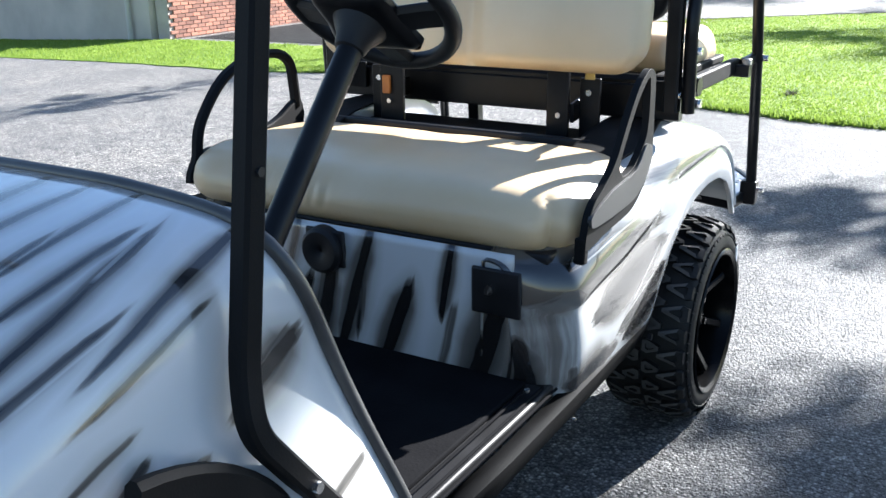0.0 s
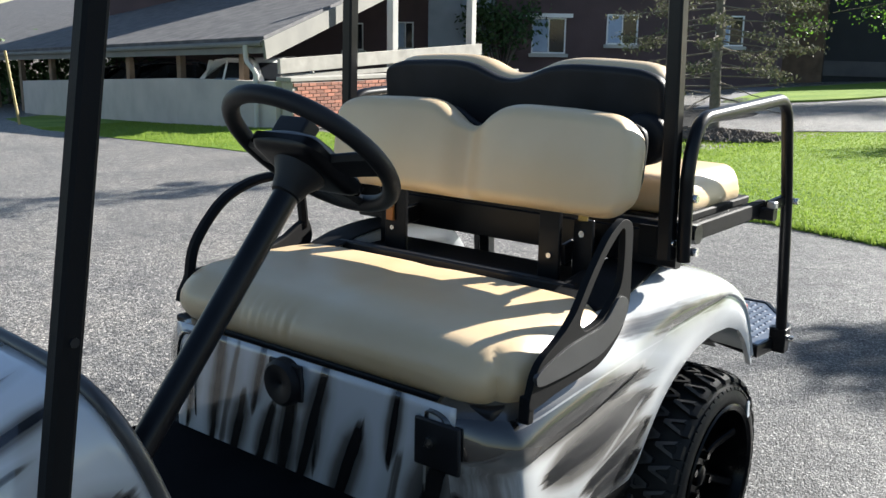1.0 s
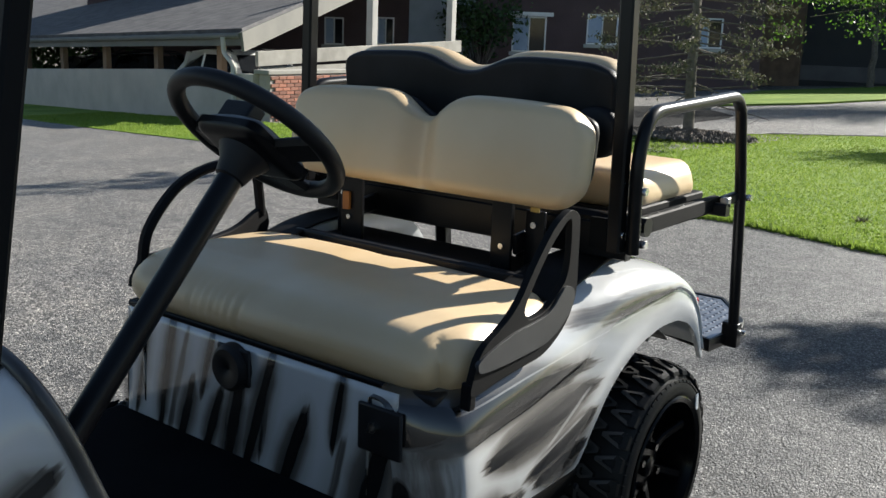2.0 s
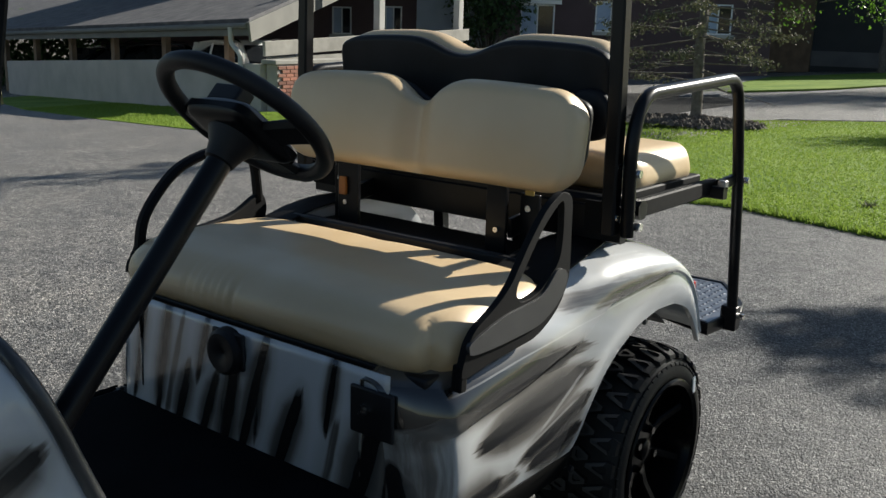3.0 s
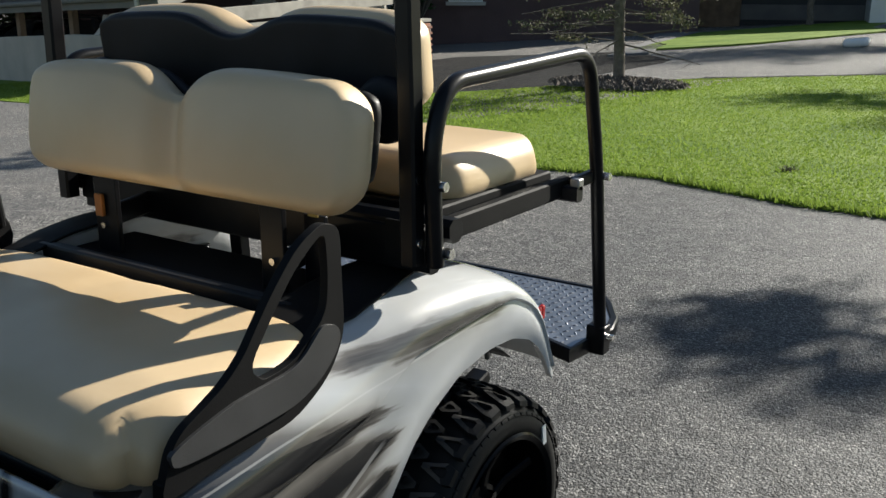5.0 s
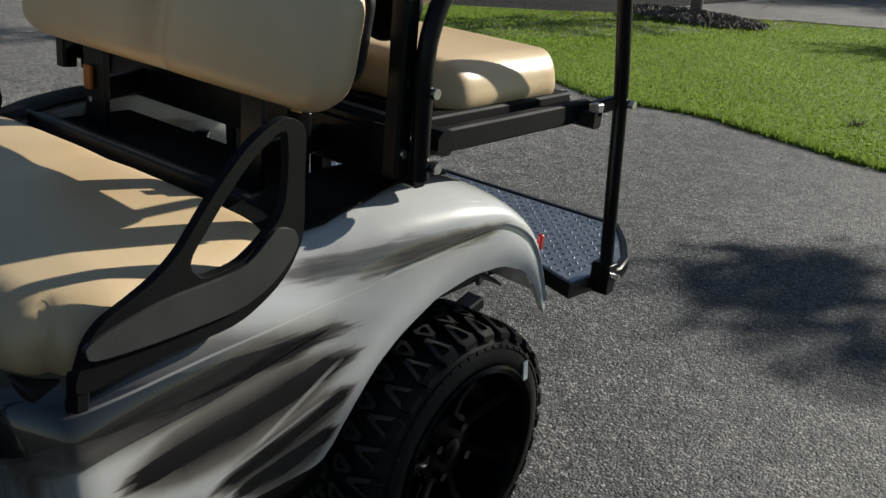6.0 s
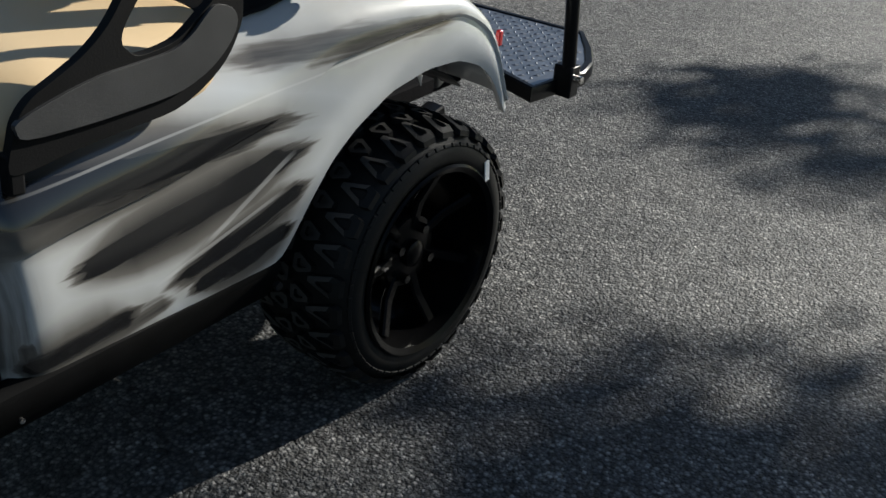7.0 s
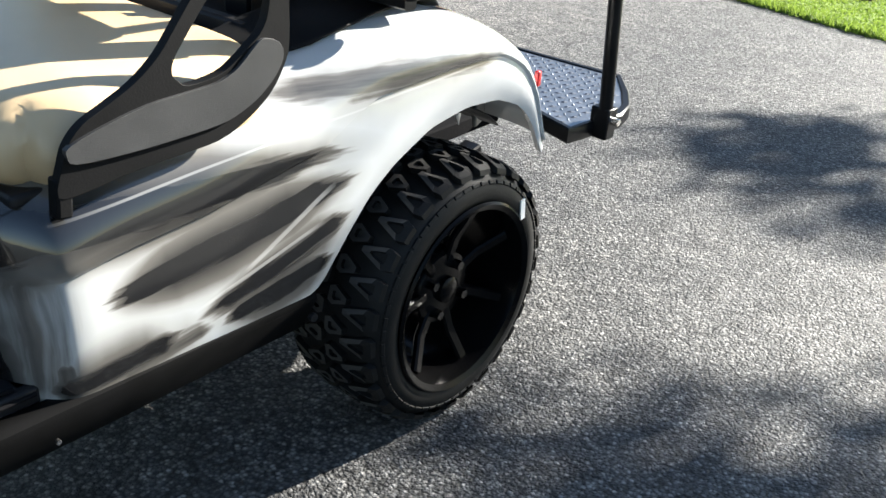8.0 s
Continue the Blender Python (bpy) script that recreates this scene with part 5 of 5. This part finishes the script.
ARM_OUT = [(-0.786, 0.700), (-0.776, 0.741), (-0.766, 0.765), (-0.744, 0.787), (-0.708, 0.804), (-0.667, 0.825), (-0.630, 0.854), (-0.602, 0.888), (-0.566, 0.932), (-0.514, 0.984), (-0.470, 1.009), (-0.443, 1.015), (-0.416, 1.003), (-0.408, 0.978), (-0.407, 0.926), (-0.405, 0.842), (-0.415, 0.806), (-0.442, 0.768), (-0.485, 0.738), (-0.536, 0.718), (-0.609, 0.712), (-0.690, 0.706), (-0.750, 0.697)]
ARM_HOLE = [(-0.610, 0.828), (-0.606, 0.846), (-0.586, 0.873), (-0.552, 0.915), (-0.513, 0.957), (-0.466, 0.992), (-0.448, 0.996), (-0.443, 0.980), (-0.441, 0.930), (-0.446, 0.885), (-0.460, 0.860), (-0.478, 0.846), (-0.503, 0.828), (-0.533, 0.813), (-0.585, 0.807), (-0.602, 0.817)]
ARM_PAD = [(-0.772, 0.753), (-0.767, 0.765), (-0.717, 0.781), (-0.652, 0.795), (-0.588, 0.800), (-0.537, 0.805), (-0.504, 0.820), (-0.480, 0.840), (-0.460, 0.853), (-0.432, 0.846), (-0.421, 0.826), (-0.433, 0.800), (-0.463, 0.773), (-0.498, 0.755), (-0.538, 0.744), (-0.612, 0.739), (-0.690, 0.737), (-0.760, 0.740)]
arm = part("armrest", side_slab(curve(ARM_OUT, 3), 0.537, 0.553, curve(ARM_HOLE, 3)), M_trim, cart, "black moulded hoop armrest with a grey side pad", bevel=0.005)
part("arm_pad", side_slab(curve(ARM_PAD, 3), 0.550, 0.559), M_grey, arm, "dark grey grained side pad", bevel=0.003)
part("arm_foot", beam((0.540, -0.778, 0.668), (0.540, -0.774, 0.722), 0.024, 0.022), M_trim, arm, bevel=0.004)
far_hoop = curve([(-0.748, 0.70), (-0.748, 0.77), (-0.728, 0.85), (-0.655, 0.935), (-0.585, 0.975), (-0.50, 0.995), (-0.415, 0.992), (-0.368, 0.962), (-0.355, 0.90), (-0.350, 0.84), (-0.352, 0.76)], 4)[:-4]
arm = part("armrest", sweep([(-0.516, y, z) for y, z in far_hoop[1:-3]], rect(0.024, 0.034, 0.009), up=(1, 0, 0)), M_trim, cart, "rounded black hoop armrest on a moulded base")
part("arm_base", side_slab(curve([(-0.765, 0.705), (-0.752, 0.775), (-0.62, 0.79), (-0.46, 0.812), (-0.385, 0.846), (-0.340, 0.862), (-0.332, 0.79), (-0.43, 0.738), (-0.60, 0.712)], 3), -0.528, -0.504), M_trim, arm, bevel=0.004)

# steering wheel and column
wc, nrm = Vector((0.205, -1.002, 1.172)), Vector((0.0, 0.667, 0.745)).normalized()
side, upv = Vector((1, 0, 0)), nrm.cross(Vector((1, 0, 0)))
WR = 0.163


def on_wheel(a, r, h=0.0):
    return wc + side * (r * math.cos(a)) + upv * (r * math.sin(a)) + nrm * h


steer = part("steering_wheel", sweep([on_wheel(2 * math.pi * i / 48, WR) for i in range(48)], (0.0165, 12), closed=True), M_plastic, cart, "black moulded steering wheel")
for a0 in (radians(4), radians(176)):
    part("spoke", sweep([on_wheel(a0, 0.03, -0.022), on_wheel(a0, 0.08, -0.018), on_wheel(a0, 0.12, -0.008), on_wheel(a0, WR, 0)], rect(0.062, 0.020, 0.008), up=tuple(nrm)), M_plastic, steer)
part("spoke", sweep([on_wheel(radians(90), 0.03, -0.022), on_wheel(radians(90), 0.08, -0.018), on_wheel(radians(90), 0.12, -0.008), on_wheel(radians(90), WR, 0)], rect(0.058, 0.020, 0.008), up=tuple(nrm)), M_plastic, steer)
hub_m = Matrix((side, upv, nrm)).transposed().to_4x4()
hub_m.translation = wc - nrm * 0.018
def hub_shape(p):
    k = 1 + 0.25 * max(0.0, p.y) / 0.08
    r = math.hypot(p.x / 0.088, p.y / 0.08)
    return Vector((p.x * k, p.y, p.z - 0.012 * r * r * (1 if p.z > 0 else 0)))
hb = part("hub_pad", cushion((0.082, 0.078, 0.026), 0.024, (10, 10, 2), hub_shape), M_black, steer, "dark glossy hub pad")
hb.matrix_world = hub_m
cl = part("card_clip", cushion((0.040, 0.018, 0.020), 0.006, (4, 3, 3)), M_plastic, steer, "black score card holder")
cm = hub_m.copy()
cm.translation = wc + nrm * 0.022 - upv * 0.032 - side * 0.030
cl.matrix_world = cm
col = part("steering_column", sweep([wc - nrm * 0.03, Vector((0.214, -1.53, 0.57))], (0.0235, 16)), M_black, cart, "straight black steering column")
part("column_shroud", lathe([(0.0, 0.02), (0.0, 0.060), (-0.02, 0.054), (-0.05, 0.035), (-0.075, 0.028), (-0.08, 0.02)], 24, "z"), M_plastic, col).matrix_world = Matrix.Translation(wc - nrm * 0.02) @ hub_m.to_3x3().to_4x4()

# wheels
TR, TX0, TX1 = 0.268, 0.385, 0.615


def wheel(at):
    """Low-profile off-road tyre with hollow triangular tread blocks on a gloss black spoked rim; local x points outwards."""
    hw = 0.118
    half = [(0.04, TR), (0.075, TR - 0.002), (0.094, TR - 0.009), (0.107, TR - 0.022), (0.116, 0.232), (0.119, 0.217), (0.117, 0.204), (0.104, 0.190)]
    prof = [(-x, r) for x, r in reversed(half)] + half
    tyre = part("tyre", lathe(prof, 72), M_rubber, cart, "black off-road tyre with chunky tread")
    tyre.location = at
    N = 29
    # centre blocks: wedge pairs pointing inwards with a sunk core; shoulder lugs over the edge
    def block(outline, h, sunk=None):
        bm = bmesh.new()
        lo, hi = [], []
        for x, t in outline:
            a = t / TR
            lo.append(bm.verts.new((x * 1.0, (TR - 0.012) * math.sin(a), (TR - 0.012) * math.cos(a))))
            r = TR + h - 5.0 * max(0, abs(x) - 0.066) ** 2 - 0.12 * max(0, abs(x) - 0.066)
            hi.append(bm.verts.new((x * 0.975, r * math.sin(a), r * math.cos(a))))
        n = len(outline)
        for i in range(n):
            bm.faces.new((lo[i], lo[(i + 1) % n], hi[(i + 1) % n], hi[i]))
        if sunk:
            cx = sum(p[0] for p in outline) / n
            ct = sum(p[1] for p in outline) / n
            inn, dep = [], []
            for x, t in outline:
                xx, tt = cx + (x - cx) * sunk, ct + (t - ct) * sunk
                a = tt / TR
                rr = TR + h - 5.0 * max(0, abs(xx) - 0.066) ** 2 - 0.12 * max(0, abs(xx) - 0.066)
                inn.append(bm.verts.new((xx * 0.985, rr * math.sin(a), rr * math.cos(a))))
                dep.append(bm.verts.new((xx * 0.985, (rr - 0.008) * math.sin(a), (rr - 0.008) * math.cos(a))))
            for i in range(n):
                j = (i + 1) % n
                bm.faces.new((hi[i], hi[j], inn[j], inn[i]))
                bm.faces.new((inn[i], inn[j], dep[j], dep[i]))
            bm.faces.new(dep)
        else:
            bm.faces.new(hi)
        bmesh.ops.recalc_face_normals(bm, faces=bm.faces)
        me = bpy.data.meshes.new("tread_block")
        bm.to_mesh(me)
        bm.free()
        me.materials.append(M_rubber)
        me.materials.append(M_tread)
        for p in me.polygons:
            c = p.center
            out = Vector((0, c.y, c.z)).normalized()
            p.material_index = 1 if p.normal.dot(out) > 0.75 and math.hypot(c.y, c.z) > TR + 0.004 else 0
        return me
    P = 2 * math.pi * TR / N
    shapes = []
    def corners(tri, cut=0.22):
        out = []
        for k in range(3):
            p, a, b = Vector(tri[k]), Vector(tri[k - 1]), Vector(tri[(k + 1) % 3])
            out += [tuple(p.lerp(a, cut)), tuple(p.lerp(b, cut))]
        return out
    for s in (1, -1):
        # rows from the middle outwards, points and bases interleaved
        shapes.append((block(corners([(s * 0.004, -P * 0.44), (s * 0.004, P * 0.34), (s * 0.062, -P * 0.10)]), 0.013, 0.50), 0.0 if s > 0 else 0.5))
        shapes.append((block(corners([(s * 0.110, -P * 0.47), (s * 0.110, P * 0.43), (s * 0.030, P * 0.02)], 0.18), 0.013, 0.50), 0.42 if s > 0 else 0.92))
    for me, ph in shapes:
        for i in range(N):
            ob = new("tread_block", me)
            ob.parent = tyre
            ob.rotation_euler = (2 * math.pi * (i + ph) / N, 0, 0)
    # scalloped ridge where the tread meets the smooth sidewall
    bm = bmesh.new()
    for i in range(2 * N):
        a = math.pi * i / N
        m = Matrix.Rotation(a, 4, "X") @ Matrix.Translation((0.1125, 0, 0.240)) @ Matrix.Rotation(radians(-28), 4, "Y")
        bmesh.ops.create_cube(bm, size=1.0, matrix=m @ Matrix.Diagonal((0.005, 0.022, 0.008, 1)))
    tagged(part("sidewall_ridge", bm, M_rubber, tyre, smooth=False, bevel=0.0015), kind="stuff")
    part("tyre_tag", box((hw + 0.003, 0.158, 0.148), (0.003, 0.014, 0.045), (8, 0, 0)), M_white, tyre, "small white paper tag", smooth=False) if at[1] > -0.5 and at[0] > 0 else None
    rimo = part("rim", lathe([(hw - 0.006, 0.186), (hw + 0.002, 0.203), (hw + 0.006, 0.198), (hw, 0.186), (hw - 0.03, 0.178), (hw - 0.10, 0.172), (-hw + 0.02, 0.178), (-hw, 0.198)], 64), M_rim, cart, "gloss black deep-dish wheel rim")
    rimo.location = at
    part("hub_face", lathe([(hw - 0.058, 0.001), (hw - 0.056, 0.03), (hw - 0.062, 0.075), (hw - 0.075, 0.085), (hw - 0.09, 0.085)], 32), M_rim, rimo)
    part("centre_cap", lathe([(hw - 0.040, 0.001), (hw - 0.041, 0.020), (hw - 0.046, 0.028), (hw - 0.06, 0.03)], 24), M_rim, rimo, "round gloss black centre cap")
    for i in range(7):
        a = 2 * math.pi * i / 7 + 0.2
        u = Vector((0, math.sin(a), math.cos(a)))
        part("spoke", sweep([Vector((hw - 0.068, 0, 0)) + u * 0.05, Vector((hw - 0.060, 0, 0)) + u * 0.11, Vector((hw - 0.032, 0, 0)) + u * 0.176], rect(0.024, 0.016, 0.004), up=(1, 0, 0)), M_rim, rimo)
    for i in range(4):
        a = 2 * math.pi * i / 4 + 0.5
        part("lug_nut", disc((hw - 0.052, 0.054 * math.sin(a), 0.054 * math.cos(a)), 0.010, 0.022, (1, 0, 0), 6), M_nut, rimo)
    part("brake_drum", lathe([(-0.02, 0.001), (-0.02, 0.10), (-hw, 0.10)], 24), M_black, rimo)
    return tyre, rimo


for wy in (0.0, -1.93):
    for s in (1, -1):
        for ob in wheel((s * 0.509, wy, 0.281)):
            if s < 0:
                ob.rotation_euler = (0, 0, math.pi)

# ---- trees ----
def limb(bm, a, b, r0, r1, bend=0.0, n=6, k=7):
    a, b = Vector(a), Vector(b)
    pts = [a.lerp(b, i / n) + Vector((noise.noise(a * 3 + Vector((i, 0, 0))), noise.noise(b * 3 + Vector((0, i, 0))), 0)) * bend * math.sin(math.pi * i / n) for i in range(n + 1)]
    side = (pts[1] - pts[0]).cross(Vector((0.3, 0.9, 0.2))).normalized()
    rings = []
    for i, p in enumerate(pts):
        d = (pts[min(i + 1, n)] - pts[max(i - 1, 0)]).normalized()
        s_ = (side - d * side.dot(d)).normalized()
        t_ = d.cross(s_)
        r = r0 + (r1 - r0) * i / n
        rings.append([bm.verts.new(p + (s_ * math.cos(6.283 * j / k) + t_ * math.sin(6.283 * j / k)) * r) for j in range(k)])
    for u, v in zip(rings, rings[1:]):
        for j in range(k):
            bm.faces.new((u[j], u[(j + 1) % k], v[(j + 1) % k], v[j]))
    return pts


def leaf_mesh(name, centres, size, material, parent, per=26, spread=0.35, seed=1, flat=0.6):
    rng = np.random.default_rng(seed)
    verts, faces = [], []
    for c in centres:
        for _ in range(per):
            p = np.array(c) + rng.normal(0, spread, 3) * (1, 1, flat)
            d = rng.normal(0, 1, 3)
            d /= np.linalg.norm(d)
            e = np.cross(d, rng.normal(0, 1, 3))
            e /= np.linalg.norm(e)
            L = size * rng.uniform(0.6, 1.3)
            i = len(verts)
            verts += [tuple(p - d * L), tuple(p + e * L * 0.45), tuple(p + d * L), tuple(p - e * L * 0.45)]
            faces.append((i, i + 1, i + 2, i + 3))
    me = bpy.data.meshes.new(name)
    me.from_pydata(verts, [], faces)
    me.materials.append(material)
    ob = new(name, me)
    ob.parent = parent
    return ob


def broadleaf(name, label, base, height, crown_c, crown_r, limbs, per, size, seed, spread=0.4, thin=1.0):
    """Trunk, limbs that fork towards the crown, and leaf clumps with gaps between them."""
    tree = thing(name, label, "tree", (0, 0, 0))
    rng = random.Random(seed)
    bm = bmesh.new()
    b = Vector(base)
    fork = b + Vector((0, 0, height * 0.42))
    limb(bm, b + Vector((0, 0, -0.1)), fork, 0.2 * height / 8, 0.13 * height / 8, 0.1)
    centres = []
    for i in range(limbs):
        a = rng.uniform(0, 6.283)
        rr = rng.uniform(0.25, 1.0) ** 0.6
        q = Vector(crown_c) + Vector((math.cos(a) * rr * crown_r[0], math.sin(a) * rr * crown_r[1], rng.uniform(-1, 1) * crown_r[2]))
        pts = limb(bm, fork + Vector((0, 0, rng.uniform(-0.5, 1.0))), q, 0.05 * height / 8, 0.012, 0.5)
        for k in range(3):
            centres.append(tuple(pts[-1 - k] + Vector((rng.uniform(-1, 1), rng.uniform(-1, 1), rng.uniform(-0.6, 0.6))) * spread * 2.2))
    part("trunk", bm, M_bark, tree)
    tagged(leaf_mesh("crown", centres, size, M_leaf, tree, per, spread, seed), kind="stuff")
    return tree


# spruce with a mulch bed on the lawn
spruce = thing("spruce_tree", "thin sparse spruce with bare lower trunk in a mulch bed", "tree", (-4.05, 11.0, 0.02))
bm = bmesh.new()
limb(bm, (0, 0, -0.05), (-0.15, 0.1, 5.2), 0.085, 0.02, 0.12, 14, 9)
tips, rngs = [], random.Random(9)
for i in range(120):
    z = 0.55 + 4.5 * i / 120
    a = i * 2.4 + rngs.uniform(-0.4, 0.4)
    L = (0.5 + 1.05 * min(1.0, (5.6 - z) / 3.6)) * rngs.uniform(0.55, 1.1)
    e = Vector((math.cos(a) * L, math.sin(a) * L, z + rngs.uniform(-0.28, 0.12)))
    pts = limb(bm, (-0.15 * z / 5.2, 0.1 * z / 5.2, z), e, 0.014, 0.004, 0.15, 5, 5)
    for t in (0.3, 0.45, 0.6, 0.75, 0.9):
        p = Vector(pts[0]).lerp(e, t)
        q = p + Vector((rngs.uniform(-0.2, 0.2), rngs.uniform(-0.2, 0.2), rngs.uniform(-0.12, 0.06)))
        limb(bm, p, q, 0.004, 0.0015, 0.05, 2, 4)
    if rngs.random() < 0.42:
        for t in (0.5, 0.65, 0.8, 0.9, 1.0):
            p = Vector(pts[0]).lerp(e, t)
            tips.append(tuple(p + Vector((rngs.uniform(-0.08, 0.08), rngs.uniform(-0.08, 0.08), -0.02))))
part("trunk", bm, M_bark, spruce, "grey-brown scaly bark")
tagged(leaf_mesh("needles", tips, 0.03, M_needle, spruce, 40, 0.075, 4, 0.5), kind="stuff")
rngm = np.random.default_rng(2)
vm, fm = [], []
for _ in range(900):
    a, r = rngm.uniform(0, 6.283), 0.95 * math.sqrt(rngm.random())
    x, y = -4.05 + r * 1.05 * math.cos(a), 10.95 + r * 0.8 * math.sin(a)
    h = 0.03 + 0.09 * (1 - r / 0.95) * rngm.random() + 0.02
    s_, yaw = rngm.uniform(0.03, 0.075), rngm.uniform(0, 3.14)
    c_, n_ = math.cos(yaw), math.sin(yaw)
    i = len(vm)
    for sx, sy, sz in ((-1, -0.3, -0.4), (1, -0.3, -0.3), (1, 0.3, -0.4), (-1, 0.3, -0.3), (0.1, 0, 0.5)):
        vm.append((x + s_ * (sx * c_ - sy * n_), y + s_ * (sx * n_ + sy * c_), h + s_ * sz))
    fm += [(i, i + 1, i + 4), (i + 1, i + 2, i + 4), (i + 2, i + 3, i + 4), (i + 3, i, i + 4)]
mm = bpy.data.meshes.new("mulch")
mm.from_pydata(vm, [], fm)
mm.materials.append(M_mulch)
tagged(new("mulch", mm), "dark wood mulch heaped round the spruce", "mulch", kind="stuff")

def shade_tree(name, label, base, height, clumps, per, size, seed, spread):
    """Trunk, one limb to each clump, and leaves in uneven clumps. clumps: centre, half sizes, count."""
    tree = thing(name, label, "tree", (0, 0, 0))
    rng = random.Random(seed)
    bm = bmesh.new()
    b = Vector(base)
    fork = b + Vector((0, 0, height * 0.4))
    limb(bm, b + Vector((0, 0, -0.1)), fork, 0.19, 0.13, 0.1)
    centres = []
    for c, h, n in clumps:
        mid = Vector(c)
        limb(bm, fork, mid, 0.08, 0.03, 0.3)
        for _ in range(n):
            q = mid + Vector([rng.uniform(-1, 1) * k for k in h])
            limb(bm, mid, q, 0.022, 0.006, 0.2, 4, 5)
            centres.append(tuple(q))
    part("trunk", bm, M_bark, tree)
    tagged(leaf_mesh("crown", centres, size, M_leaf, tree, per, spread, seed), kind="stuff")
    return tree


# out of view; each clump stands where its shadow lands on drive, cowl, lawn or road
shade_tree("shade_tree", "unseen tree beside the drive, leaf clumps placed to shade asphalt and cowl", (8.4, 10.4, 0), 8.0, [((3.49, 11.40, 5.0), (0.13, 0.36, 0.2), 8), ((3.95, 11.08, 5.0), (0.08, 0.14, 0.15), 3), ((3.89, 8.83, 5.0), (0.38, 0.28, 0.3), 12), ((4.51, 9.29, 5.0), (0.22, 0.3, 0.25), 7), ((4.67, 7.85, 5.1), (0.6, 0.6, 0.4), 9), ((3.62, 9.10, 7.0), (0.46, 0.5, 0.15), 46), ((7.04, 11.16, 6.6), (1.5, 1.8, 1.1), 34)], 85, 0.06, 11, 0.16)
shade_tree("shade_tree", "unseen tree behind the lawn, leaf clumps placed to shade the grass", (5.6, 23.2, 0), 9.5, [((3.36, 22.48, 6.5), (1.2, 0.5, 0.5), 15), ((6.65, 24.53, 7.5), (1.6, 1.6, 1.2), 24)], 80, 0.08, 12, 0.25)
shade_tree("shade_tree", "unseen tree across the road, leaf clumps placed to shade the road", (4.5, 31.0, 0), 10.0, [((-0.36, 31.24, 7.0), (1.6, 1.6, 0.6), 26), ((5.35, 32.14, 8.0), (1.8, 1.8, 1.2), 22)], 70, 0.09, 17, 0.3)
broadleaf("low_tree", "young maple with low bright green branches", (1.7, 28.9, 0), 8.0, (-5.0, 24.9, 3.1), (3.2, 1.7, 1.45), 34, 130, 0.055, 14, 0.32)
broadleaf("street_tree", "small street tree on the far lawn", (-9.0, 41.5, -0.33), 6.5, (-9.0, 41.5, 5.2), (2.0, 2.0, 1.3), 18, 30, 0.16, 15, 0.5)
shrub = thing("shrub", "dark green rounded shrub against the building", "shrub", (-21.0, 29.6, -0.4))
bm = bmesh.new()
rngb = random.Random(21)
cs = []
for i in range(26):
    q = (rngb.uniform(-1.1, 1.1), rngb.uniform(-0.8, 0.8), rngb.uniform(0.9, 3.0))
    limb(bm, (0, 0, 0), q, 0.04, 0.01, 0.2, 4, 5)
    cs.append(q)
part("stem", bm, M_bark, shrub)
tagged(leaf_mesh("foliage", cs, 0.12, M_shrub, shrub, 70, 0.34, 22, 0.9), kind="stuff")
# row added on past the wall end, filling in the carport's shaded interior
hedge = thing("shrub", "dark green shrubs at the carport wall's end, continued to screen its shaded interior", "shrub", (-36.0, 18.7, -1.65))
bm = bmesh.new()
cs = []
for i in range(70):
    u = rngb.uniform(0, 1)
    q = (2.5 - 5.0 * u + rngb.uniform(-0.4, 0.4), 2.8 - 5.7 * u + rngb.uniform(-0.4, 0.4), rngb.uniform(0.2, 2.2 - 0.8 * u))
    limb(bm, (q[0] * 0.9, q[1] * 0.9, 0), q, 0.04, 0.01, 0.2, 4, 5)
    cs.append(q)
part("stem", bm, M_bark, hedge)
tagged(leaf_mesh("foliage", cs, 0.15, M_shrub, hedge, 70, 0.5, 23, 0.9), kind="stuff")
pole = thing("leaning_pole", "thin leaning yellow pole by the carport wall", "pole", (-20.8, 9.2, -0.9))
part("shaft", sweep([(0.35, 0.0, 0.05), (-0.15, 0.05, 1.75)], (0.035, 8)), M_yellow, pole)
